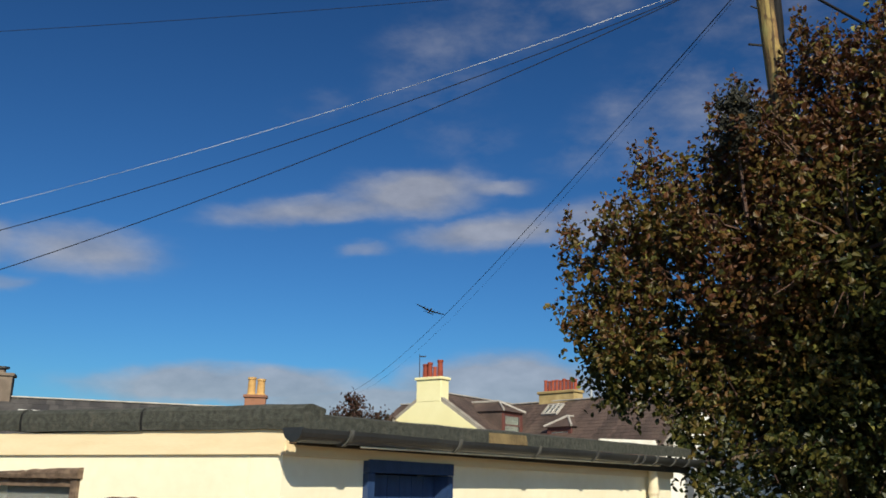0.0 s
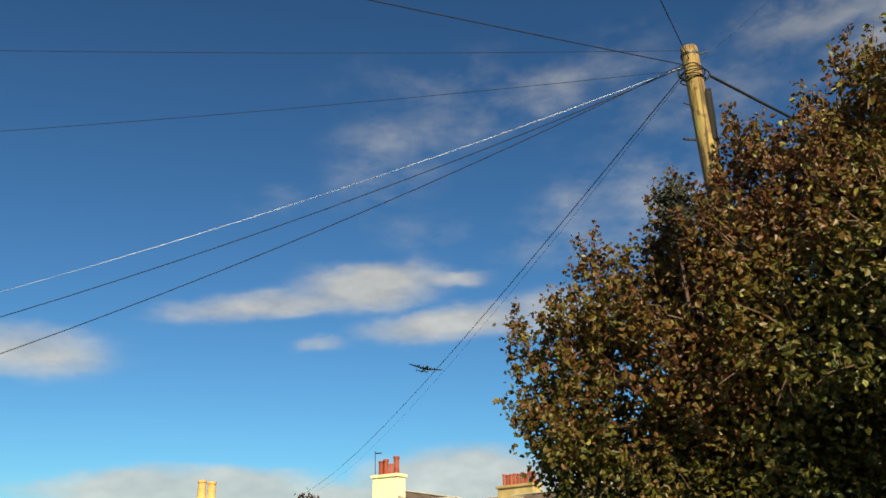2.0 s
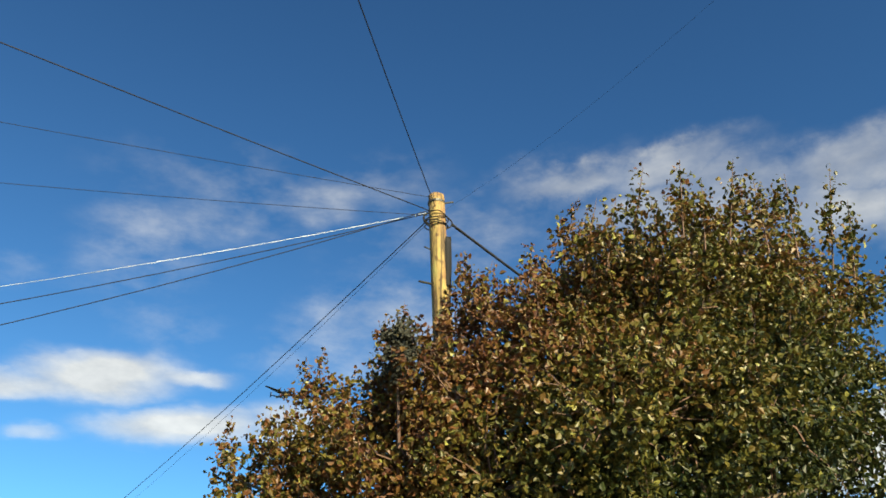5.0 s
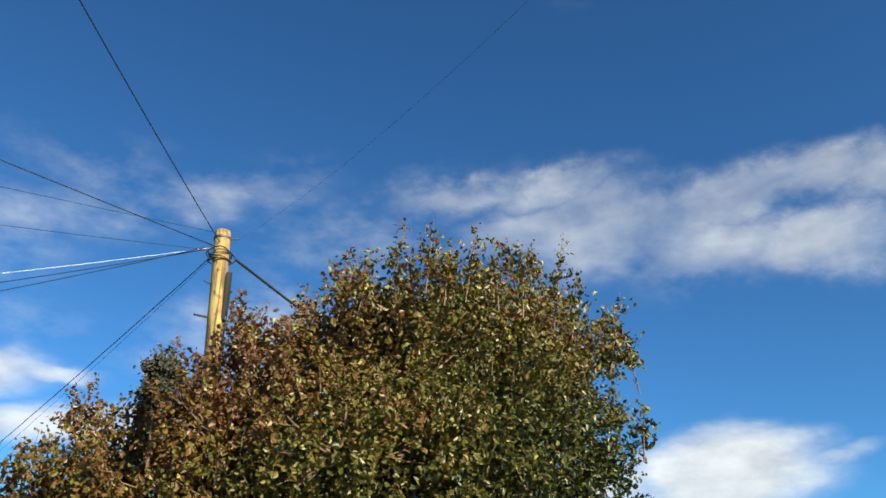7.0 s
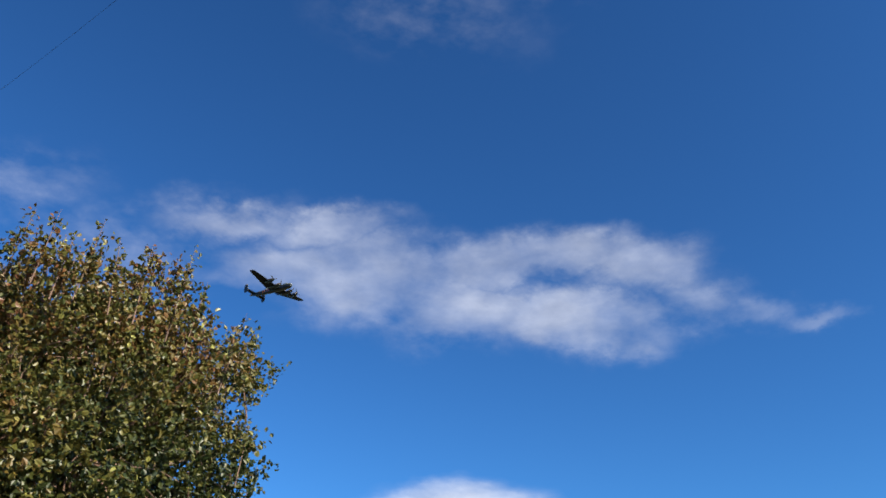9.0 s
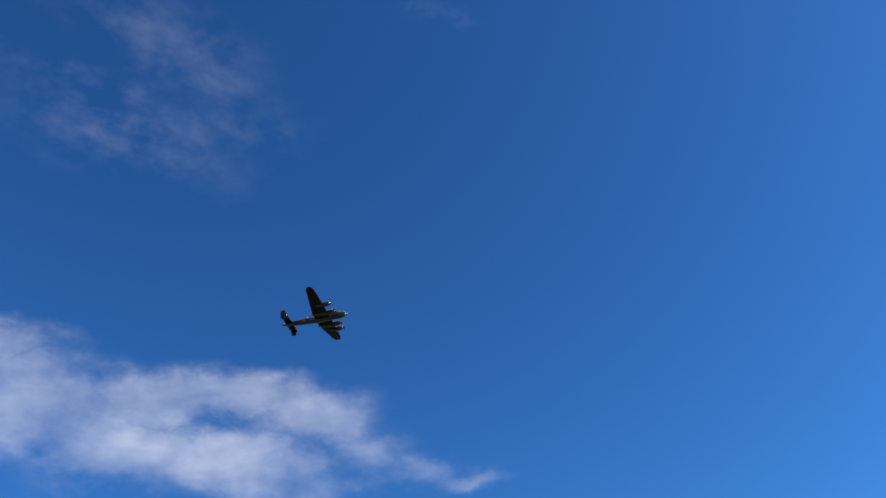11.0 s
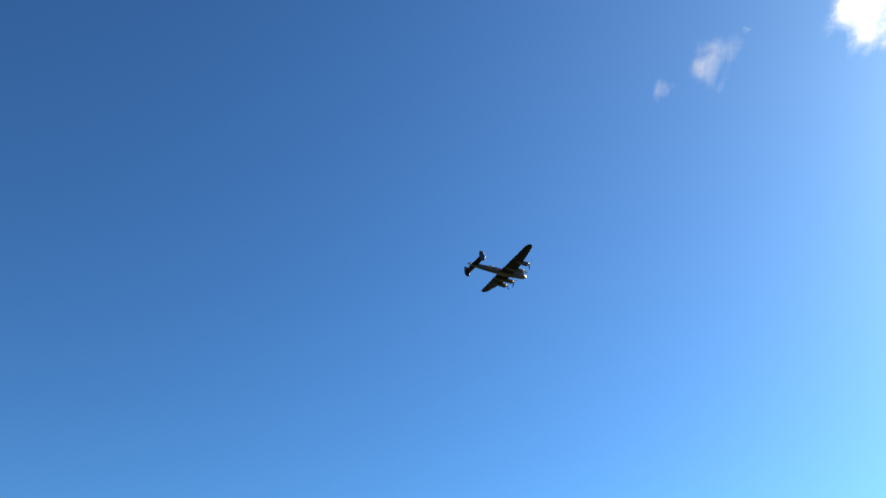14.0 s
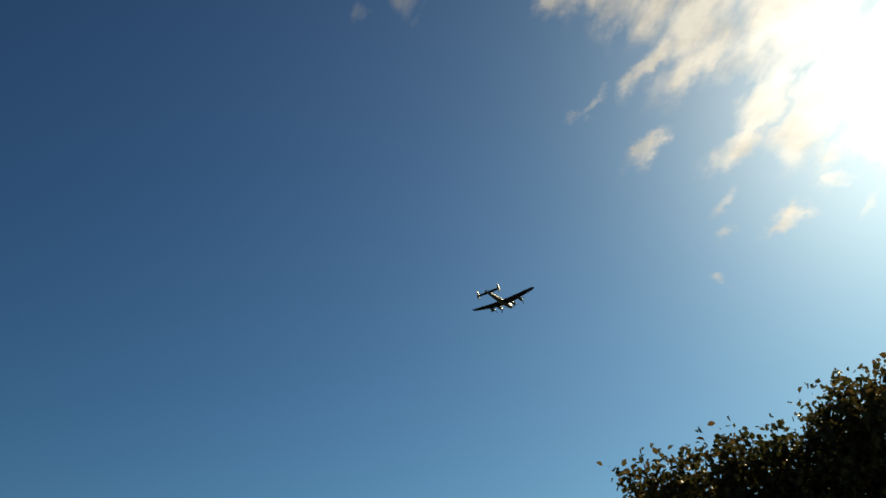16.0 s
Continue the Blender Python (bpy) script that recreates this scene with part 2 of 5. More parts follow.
# ---------------------------------------------------------------- materials
def material(name, low, high, rough=0.8, scale=6.0, fine=60.0, bump=0.2, metal=0.0, dirt=None, dirt_amount=0.5,
             random=0.0, island=False, spec=0.5, stretch=(1, 1, 1), transmit=None, depth=0.01):
    """Two colours mixed by broad and fine noise, an optional stain colour, relief and a little spread from piece to piece."""
    m = bpy.data.materials.new(name)
    m.use_nodes = True
    t = m.node_tree
    n, k = t.nodes, t.links
    b = n["Principled BSDF"]
    tc = n.new("ShaderNodeTexCoord")
    mp = n.new("ShaderNodeMapping")
    mp.inputs["Scale"].default_value = stretch
    k.new(tc.outputs["Object"], mp.inputs["Vector"])
    broad = n.new("ShaderNodeTexNoise")
    broad.inputs["Scale"].default_value, broad.inputs["Detail"].default_value = scale, 5
    k.new(mp.outputs[0], broad.inputs["Vector"])
    grain = n.new("ShaderNodeTexNoise")
    grain.inputs["Scale"].default_value, grain.inputs["Detail"].default_value = fine, 6
    k.new(mp.outputs[0], grain.inputs["Vector"])
    add = n.new("ShaderNodeMath")
    add.operation = "MULTIPLY_ADD"
    add.inputs[1].default_value, add.inputs[2].default_value = 0.45, -0.22
    k.new(grain.outputs["Fac"], add.inputs[0])
    s = n.new("ShaderNodeMath")
    s.operation = "ADD"
    k.new(broad.outputs["Fac"], s.inputs[0])
    k.new(add.outputs[0], s.inputs[1])
    src = s.outputs[0]
    if random:
        if island:
            r = n.new("ShaderNodeNewGeometry").outputs["Random Per Island"]
        else:
            r = n.new("ShaderNodeObjectInfo").outputs["Random"]
        q = n.new("ShaderNodeMath")
        q.operation = "MULTIPLY_ADD"
        q.inputs[1].default_value, q.inputs[2].default_value = random, -random / 2
        k.new(r, q.inputs[0])
        z = n.new("ShaderNodeMath")
        z.operation = "ADD"
        k.new(src, z.inputs[0])
        k.new(q.outputs[0], z.inputs[1])
        src = z.outputs[0]
    rp = n.new("ShaderNodeMapRange")
    rp.inputs["From Min"].default_value, rp.inputs["From Max"].default_value = 0.3, 0.7
    k.new(src, rp.inputs["Value"])
    mx = n.new("ShaderNodeMix")
    mx.data_type = "RGBA"
    mx.inputs[6].default_value, mx.inputs[7].default_value = (*low, 1), (*high, 1)
    k.new(rp.outputs[0], mx.inputs[0])
    col = mx.outputs[2]
    if dirt:
        st = n.new("ShaderNodeTexNoise")
        st.inputs["Scale"].default_value, st.inputs["Detail"].default_value = scale * 0.45, 8
        st.inputs["Roughness"].default_value = 0.7
        k.new(tc.outputs["Object"], st.inputs["Vector"])
        sr = n.new("ShaderNodeMapRange")
        sr.inputs["From Min"].default_value, sr.inputs["From Max"].default_value = 0.52, 0.72
        sr.inputs["To Max"].default_value = dirt_amount
        k.new(st.outputs["Fac"], sr.inputs["Value"])
        m2 = n.new("ShaderNodeMix")
        m2.data_type = "RGBA"
        m2.inputs[7].default_value = (*dirt, 1)
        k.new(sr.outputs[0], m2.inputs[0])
        k.new(col, m2.inputs[6])
        col = m2.outputs[2]
    k.new(col, b.inputs["Base Color"])
    b.inputs["Roughness"].default_value = rough
    b.inputs["Metallic"].default_value = metal
    b.inputs["Specular IOR Level"].default_value = spec
    if bump:
        bp = n.new("ShaderNodeBump")
        bp.inputs["Strength"].default_value, bp.inputs["Distance"].default_value = bump, depth
        k.new(s.outputs[0], bp.inputs["Height"])
        k.new(bp.outputs[0], b.inputs["Normal"])
    if transmit:
        tr = n.new("ShaderNodeBsdfTranslucent")
        k.new(col, tr.inputs["Color"])
        ms = n.new("ShaderNodeMixShader")
        ms.inputs[0].default_value = transmit
        k.new(b.outputs[0], ms.inputs[1])
        k.new(tr.outputs[0], ms.inputs[2])
        k.new(ms.outputs[0], n["Material Output"].inputs["Surface"])
    return m


def leaf_material(name, ramp, transmit=0.22, rough=0.46, tint_scale=0.35, drift=0.0, rise=0.0, mid=0.0, bright=None):
    """Leaves: each island takes its own colour from the ramp, with drifts of autumn colour through the crown; rise
    turns low leaves greener and also paints in shade.
    """
    m = bpy.data.materials.new(name)
    m.use_nodes = True
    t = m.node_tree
    n, k = t.nodes, t.links
    b = n["Principled BSDF"]
    isl = n.new("ShaderNodeNewGeometry").outputs["Random Per Island"]
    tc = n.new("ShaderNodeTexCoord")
    no = n.new("ShaderNodeTexNoise")
    no.inputs["Scale"].default_value, no.inputs["Detail"].default_value = tint_scale, 2
    k.new(tc.outputs["Object"], no.inputs["Vector"])
    a = n.new("ShaderNodeMath")
    a.operation = "MULTIPLY_ADD"
    a.inputs[1].default_value = 0.62
    k.new(isl, a.inputs[0])
    c = n.new("ShaderNodeMath")
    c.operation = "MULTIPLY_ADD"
    c.inputs[1].default_value, c.inputs[2].default_value = 1.5, -0.60
    k.new(no.outputs["Fac"], c.inputs[0])
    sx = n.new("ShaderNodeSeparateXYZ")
    k.new(tc.outputs["Object"], sx.inputs[0])
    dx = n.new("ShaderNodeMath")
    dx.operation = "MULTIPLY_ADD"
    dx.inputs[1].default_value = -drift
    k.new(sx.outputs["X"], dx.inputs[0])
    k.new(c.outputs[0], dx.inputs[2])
    # lower leaves go greener and darker, partly standing in for the lower crown's shade
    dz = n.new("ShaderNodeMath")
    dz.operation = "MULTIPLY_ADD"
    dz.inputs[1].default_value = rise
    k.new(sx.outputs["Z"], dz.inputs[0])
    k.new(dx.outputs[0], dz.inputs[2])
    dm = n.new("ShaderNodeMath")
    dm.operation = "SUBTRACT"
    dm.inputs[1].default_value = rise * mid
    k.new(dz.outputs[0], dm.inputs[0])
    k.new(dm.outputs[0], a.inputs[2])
    cr = n.new("ShaderNodeValToRGB")
    e = cr.color_ramp.elements
    while len(e) < len(ramp):
        e.new(0.5)
    for i, (p, colour) in enumerate(ramp):
        e[i].position, e[i].color = p, (*colour, 1)
    k.new(a.outputs[0], cr.inputs[0])
    hue = cr.outputs[0]
    if bright:
        # a few leaves have turned clear yellow
        few = n.new("ShaderNodeMapRange")
        few.inputs["From Min"].default_value, few.inputs["From Max"].default_value = 0.97, 0.98
        k.new(isl, few.inputs["Value"])
        gold = n.new("ShaderNodeMix")
        gold.data_type = "RGBA"
        gold.inputs[7].default_value = (*bright, 1)
        k.new(few.outputs[0], gold.inputs[0])
        k.new(hue, gold.inputs[6])
        hue = gold.outputs[2]
    k.new(hue, b.inputs["Base Color"])
    b.inputs["Roughness"].default_value = rough
    b.inputs["Specular IOR Level"].default_value = 0.32
    tr = n.new("ShaderNodeBsdfTranslucent")
    k.new(hue, tr.inputs["Color"])
    ms = n.new("ShaderNodeMixShader")
    ms.inputs[0].default_value = transmit
    k.new(b.outputs[0], ms.inputs[1])
    k.new(tr.outputs[0], ms.inputs[2])
    k.new(ms.outputs[0], n["Material Output"].inputs["Surface"])
    return m


def pole_material():
    """Old pole timber: grey-gold and lichened, with long drying cracks and brown, weather-stripped patches."""
    m = material("weathered_creosoted_pole", (0.20, 0.135, 0.050), (0.38, 0.29, 0.105), 0.9, 3.0, 30, 0.8, stretch=(2.4, 2.4, 0.35), depth=0.03)
    t = m.node_tree
    n, k = t.nodes, t.links
    b = n["Principled BSDF"]
    col = b.inputs["Base Color"].links[0].from_socket
    tc = n.new("ShaderNodeTexCoord")
    for scale, stretch, lo, hi, amount, colour in ((3.2, (1.0, 1.0, 0.45), 0.45, 0.60, 0.85, (0.17, 0.085, 0.042)), (9.0, (1.4, 1.4, 0.7), 0.54, 0.62, 0.85, (0.085, 0.040, 0.024)),
                                                   (22.0, (1.0, 1.0, 0.045), 0.49, 0.57, 0.9, (0.055, 0.036, 0.022)), (5.0, (1, 1, 0.3), 0.60, 0.70, 0.6, (0.24, 0.26, 0.10))):
        mp = n.new("ShaderNodeMapping")
        mp.inputs["Scale"].default_value = stretch
        mp.inputs["Location"].default_value = (scale, 0.3 * scale, 0)
        k.new(tc.outputs["Object"], mp.inputs["Vector"])
        no = n.new("ShaderNodeTexNoise")
        no.inputs["Scale"].default_value, no.inputs["Detail"].default_value, no.inputs["Roughness"].default_value = scale, 5, 0.6
        k.new(mp.outputs[0], no.inputs["Vector"])
        r = n.new("ShaderNodeMapRange")
        r.inputs["From Min"].default_value, r.inputs["From Max"].default_value, r.inputs["To Max"].default_value = lo, hi, amount
        k.new(no.outputs["Fac"], r.inputs["Value"])
        x = n.new("ShaderNodeMix")
        x.data_type = "RGBA"
        x.inputs[7].default_value = (*colour, 1)
        k.new(r.outputs[0], x.inputs[0])
        k.new(col, x.inputs[6])
        col = x.outputs[2]
    k.new(col, b.inputs["Base Color"])
    return m


M_GROUND = material("ground_grass", (0.035, 0.042, 0.022), (0.065, 0.068, 0.040), 0.95, 0.6, 9, 0.5, dirt=(0.10, 0.085, 0.065), dirt_amount=0.7, depth=0.05)
# tuned for the warm bounce it throws on the outbuilding
M_YARD = material("grey_brown_bounce_gravel", (0.14, 0.10, 0.06), (0.25, 0.18, 0.11), 0.95, 3, 60, 0.6, depth=0.02)
M_CREAM = material("cream_render", (0.80, 0.74, 0.56), (0.88, 0.83, 0.66), 0.9, 1.2, 14, 0.35, dirt=(0.66, 0.57, 0.40), dirt_amount=0.4, depth=0.012)
M_BOARD = material("cream_painted_board", (0.76, 0.62, 0.40), (0.82, 0.69, 0.47), 0.7, 3, 30, 0.2, stretch=(1, 1, 6))
M_FELT = material("mineral_roofing_felt", (0.026, 0.029, 0.025), (0.062, 0.066, 0.057), 0.95, 34, 150, 0.8, dirt=(0.11, 0.105, 0.085), dirt_amount=0.6)
M_GUTTER = material("dark_grey_plastic_gutter", (0.016, 0.018, 0.021), (0.036, 0.038, 0.042), 0.45, 4, 40, 0.1, dirt=(0.07, 0.07, 0.06), dirt_amount=0.5)
M_BRACKET = material("weathered_bracket", (0.05, 0.05, 0.05), (0.11, 0.11, 0.105), 0.6, 9, 60, 0.2)
M_BLUE = material("blue_door_paint", (0.014, 0.036, 0.105), (0.025, 0.056, 0.15), 0.45, 4, 40, 0.25, stretch=(6, 6, 1))
M_PIPE = material("cream_downpipe_paint", (0.66, 0.58, 0.42), (0.76, 0.70, 0.54), 0.5, 5, 40, 0.15, dirt=(0.45, 0.36, 0.25))
M_OLDWOOD = material("weathered_grey_timber", (0.055, 0.034, 0.024), (0.20, 0.14, 0.10), 0.9, 4, 50, 0.6, stretch=(1, 8, 8))
M_RAWWOOD = material("yellowed_timber", (0.10, 0.07, 0.035), (0.22, 0.16, 0.075), 0.85, 4, 40, 0.4)
# near-black puts the shed's inner dimness into the colour; eaves board shares it
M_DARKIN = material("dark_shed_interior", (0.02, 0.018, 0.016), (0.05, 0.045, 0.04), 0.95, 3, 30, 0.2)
M_WHITEBOARD = material("flaking_white_board", (0.62, 0.60, 0.54), (0.82, 0.80, 0.75), 0.8, 6, 50, 0.4, dirt=(0.35, 0.32, 0.27))
M_YELLOW = material("pale_yellow_harling", (0.78, 0.72, 0.40), (0.86, 0.81, 0.50), 0.9, 0.6, 20, 0.3, depth=0.02)
M_SLATE = material("brown_slates", (0.052, 0.036, 0.032), (0.115, 0.078, 0.066), 0.75, 0.9, 14, 0.4, random=0.3, island=True, dirt=(0.14, 0.11, 0.09), dirt_amount=0.45)
M_SLATE2 = material("grey_slates", (0.035, 0.033, 0.036), (0.075, 0.07, 0.07), 0.75, 1.2, 14, 0.4, random=0.4, island=True)
M_LEAD = material("lead_flashing", (0.30, 0.28, 0.26), (0.46, 0.43, 0.40), 0.6, 3, 20, 0.2)
M_SKEW = material("grey_stone_skew", (0.22, 0.20, 0.18), (0.34, 0.31, 0.27), 0.9, 2, 30, 0.4)
M_STONE = material("sandstone_chimney", (0.36, 0.26, 0.11), (0.52, 0.40, 0.20), 0.9, 2, 25, 0.5, random=0.5, dirt=(0.2, 0.15, 0.09))
M_BRICK = material("red_brown_brick", (0.17, 0.075, 0.045), (0.28, 0.13, 0.08), 0.9, 3, 30, 0.5, random=0.5)
M_BROWNR = material("brown_chimney_render", (0.13, 0.10, 0.08), (0.21, 0.165, 0.13), 0.9, 2, 25, 0.4)
M_POT = material("terracotta_pot", (0.20, 0.034, 0.018), (0.32, 0.066, 0.034), 0.8, 3, 30, 0.2, random=0.4, dirt=(0.2, 0.05, 0.03))
M_POTY = material("buff_clay_pot", (0.36, 0.20, 0.07), (0.62, 0.38, 0.14), 0.8, 3, 30, 0.2, random=0.3)
M_WHITE = material("white_harling", (0.70, 0.69, 0.66), (0.82, 0.81, 0.78), 0.9, 1, 20, 0.3)
M_WINWHITE = material("white_window_paint", (0.70, 0.70, 0.68), (0.80, 0.80, 0.78), 0.5, 3, 30, 0.1)
M_BLIND = material("pale_green_blind", (0.50, 0.56, 0.42), (0.62, 0.68, 0.52), 0.8, 2, 20, 0)
M_MAROON = material("maroon_dormer_boards", (0.10, 0.035, 0.03), (0.17, 0.06, 0.05), 0.7, 2, 20, 0.2)
M_METAL = material("galvanised_metal", (0.35, 0.36, 0.37), (0.55, 0.56, 0.57), 0.4, 5, 40, 0.1, metal=0.8)
M_DARKMETAL = material("dark_steel", (0.03, 0.03, 0.03), (0.07, 0.068, 0.065), 0.5, 9, 60, 0.2, metal=0.5)
M_POLE = pole_material()
M_WIRE = material("black_cable_sheath", (0.008, 0.008, 0.009), (0.016, 0.016, 0.018), 0.8, 3, 30, 0, spec=0.2)
# white and grey lengths put the wire's broken sun glint into its colour
M_WIREGLINT = material("painted_glint_wire", (0.10, 0.11, 0.12), (0.88, 0.88, 0.86), 0.35, 0.45, 3, 0)
M_BARK = material("grey_brown_bark", (0.07, 0.05, 0.038), (0.16, 0.12, 0.09), 0.95, 5, 40, 0.8, stretch=(3, 3, 0.6), depth=0.02)
M_TWIG = material("dark_red_twig", (0.06, 0.032, 0.024), (0.12, 0.065, 0.045), 0.8, 5, 40, 0.2)
M_NEST = material("dark_ivy_clump", (0.010, 0.012, 0.008), (0.022, 0.022, 0.015), 0.8, 12, 60, 0.6)
M_FENCE = material("grey_paling", (0.30, 0.28, 0.22), (0.46, 0.44, 0.36), 0.9, 4, 40, 0.4, stretch=(6, 6, 1), random=0.4)
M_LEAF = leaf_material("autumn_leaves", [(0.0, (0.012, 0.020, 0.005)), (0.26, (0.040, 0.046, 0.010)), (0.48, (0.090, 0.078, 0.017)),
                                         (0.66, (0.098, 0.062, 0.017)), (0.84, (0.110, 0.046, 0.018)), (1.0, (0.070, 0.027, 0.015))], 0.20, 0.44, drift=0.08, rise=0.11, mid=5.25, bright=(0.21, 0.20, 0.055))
M_LEAF2 = leaf_material("dark_oak_leaves", [(0.0, (0.030, 0.034, 0.012)), (0.4, (0.075, 0.066, 0.022)), (0.7, (0.14, 0.085, 0.03)), (1.0, (0.14, 0.065, 0.028))], 0.5)
M_LEAF3 = leaf_material("far_shrub_leaves", [(0.0, (0.032, 0.030, 0.016)), (0.5, (0.060, 0.032, 0.024)), (1.0, (0.085, 0.032, 0.028))], 0.2)
M_HEDGE = leaf_material("hedge_leaves", [(0.0, (0.02, 0.04, 0.012)), (0.5, (0.05, 0.07, 0.02)), (1.0, (0.09, 0.09, 0.03))], 0.2)

glass = bpy.data.materials.new("window_glass")
glass.use_nodes = True
gb = glass.node_tree.nodes["Principled BSDF"]
gb.inputs["Base Color"].default_value = (0.9, 0.95, 0.95, 1)
gb.inputs["Roughness"].default_value = 0.04
gb.inputs["Transmission Weight"].default_value = 0.9
M_GLASS = glass


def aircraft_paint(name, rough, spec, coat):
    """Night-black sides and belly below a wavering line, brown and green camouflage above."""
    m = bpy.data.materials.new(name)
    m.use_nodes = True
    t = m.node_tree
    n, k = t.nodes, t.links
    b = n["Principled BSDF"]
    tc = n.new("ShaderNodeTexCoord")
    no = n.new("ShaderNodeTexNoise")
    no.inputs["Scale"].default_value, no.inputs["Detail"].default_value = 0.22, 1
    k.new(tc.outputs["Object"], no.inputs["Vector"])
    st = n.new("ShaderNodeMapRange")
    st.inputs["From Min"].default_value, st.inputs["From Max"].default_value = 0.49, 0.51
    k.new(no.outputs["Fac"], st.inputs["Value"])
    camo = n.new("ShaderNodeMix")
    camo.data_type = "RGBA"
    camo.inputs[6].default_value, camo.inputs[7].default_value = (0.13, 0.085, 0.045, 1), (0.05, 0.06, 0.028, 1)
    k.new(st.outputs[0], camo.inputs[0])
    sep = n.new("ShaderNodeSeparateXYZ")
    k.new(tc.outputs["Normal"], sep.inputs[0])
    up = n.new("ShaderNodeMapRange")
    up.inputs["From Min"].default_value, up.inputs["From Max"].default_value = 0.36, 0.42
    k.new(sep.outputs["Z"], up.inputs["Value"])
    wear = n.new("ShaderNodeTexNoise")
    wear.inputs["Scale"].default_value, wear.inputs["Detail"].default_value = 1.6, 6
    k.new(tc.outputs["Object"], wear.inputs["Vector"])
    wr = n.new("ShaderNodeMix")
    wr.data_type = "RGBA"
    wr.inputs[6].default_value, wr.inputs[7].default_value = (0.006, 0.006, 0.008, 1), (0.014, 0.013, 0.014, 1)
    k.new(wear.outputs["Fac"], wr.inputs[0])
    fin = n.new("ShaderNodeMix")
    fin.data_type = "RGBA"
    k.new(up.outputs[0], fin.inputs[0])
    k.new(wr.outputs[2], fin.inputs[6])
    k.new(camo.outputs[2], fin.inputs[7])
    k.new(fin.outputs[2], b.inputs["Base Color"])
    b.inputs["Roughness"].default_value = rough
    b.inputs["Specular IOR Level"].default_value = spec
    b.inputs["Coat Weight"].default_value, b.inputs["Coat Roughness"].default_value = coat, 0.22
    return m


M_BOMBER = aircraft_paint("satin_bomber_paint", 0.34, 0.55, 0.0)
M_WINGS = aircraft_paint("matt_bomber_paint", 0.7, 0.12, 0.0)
M_PERSPEX = material("aircraft_perspex", (0.09, 0.10, 0.11), (0.17, 0.18, 0.19), 0.12, 1, 5, 0)
M_PROP = material("black_propeller", (0.012, 0.012, 0.012), (0.02, 0.02, 0.02), 0.75, 3, 30, 0, spec=0.15)
M_EXHAUST = material("burnt_exhaust", (0.10, 0.07, 0.05), (0.22, 0.17, 0.13), 0.5, 6, 40, 0.2, metal=0.6)
M_RED = material("roundel_red", (0.30, 0.04, 0.025), (0.38, 0.06, 0.035), 0.5, 2, 20, 0)
M_ROYAL = material("roundel_blue", (0.012, 0.02, 0.06), (0.018, 0.028, 0.08), 0.5, 2, 20, 0)
M_CODE = material("dull_red_code_paint", (0.42, 0.085, 0.035), (0.52, 0.12, 0.05), 0.5, 2, 20, 0)


# ---------------------------------------------------------------- mesh helpers
def part(name, bm, mat, parent=None, label="", smooth=False):
    me = bpy.data.meshes.new(name)
    bmesh.ops.recalc_face_normals(bm, faces=bm.faces)
    bm.to_mesh(me)
    bm.free()
    me.materials.append(mat)
    if smooth:
        me.shade_smooth()
    ob = new(name, me)
    if parent is not None:
        ob.parent = parent
    if label:
        ob["label"] = label
    return ob


def thing(name, label, category, at=(0, 0, 0), turn=0.0, group="", kind=""):
    ob = new(name)
    ob.matrix_world = pose(*at, 0, 0, turn)
    return tagged(ob, label, category, group, kind)


def add_box(bm, lo, hi, bevel=0.0, m=None):
    cx = [(a + b) / 2 for a, b in zip(lo, hi)]
    sz = [abs(b - a) for a, b in zip(lo, hi)]
    mat = Matrix.Translation(cx) @ Matrix.Diagonal((*sz, 1))
    if m is not None:
        mat = m @ mat
    made = bmesh.ops.create_cube(bm, size=1.0, matrix=mat)["verts"]
    if bevel:
        edges = list({e for v in made for e in v.link_edges})
        bmesh.ops.bevel(bm, geom=edges, offset=bevel, segments=2, affect="EDGES", profile=0.6)


def box(lo, hi, bevel=0.0, m=None):
    bm = bmesh.new()
    add_box(bm, lo, hi, bevel, m)
    return bm


def add_prism(bm, outline, z0, z1):
    """An upright prism over a plan outline."""
    low = [bm.verts.new((x, y, z0)) for x, y in outline]
    top = [bm.verts.new((x, y, z1)) for x, y in outline]
    n = len(outline)
    bm.faces.new(low)
    bm.faces.new(top)
    for i in range(n):
        bm.faces.new((low[i], low[(i + 1) % n], top[(i + 1) % n], top[i]))


def add_solid(bm, quad, thick):
    """A plank: four corners, thickened along its own normal."""
    q = [Vector(p) for p in quad]
    nrm = (q[1] - q[0]).cross(q[3] - q[0]).normalized() * thick
    a = [bm.verts.new(p) for p in q]
    b = [bm.verts.new(p - nrm) for p in q]
    bm.faces.new(a)
    bm.faces.new(b)
    for i in range(4):
        bm.faces.new((a[i], a[(i + 1) % 4], b[(i + 1) % 4], b[i]))


def add_loft(bm, rings, cap=True):
    rows = [[bm.verts.new(p) for p in ring] for ring in rings]
    n = len(rows[0])
    for r0, r1 in zip(rows, rows[1:]):
        for i in range(n):
            bm.faces.new((r0[i], r0[(i + 1) % n], r1[(i + 1) % n], r1[i]))
    if cap:
        bm.faces.new(rows[0])
        bm.faces.new(rows[-1])


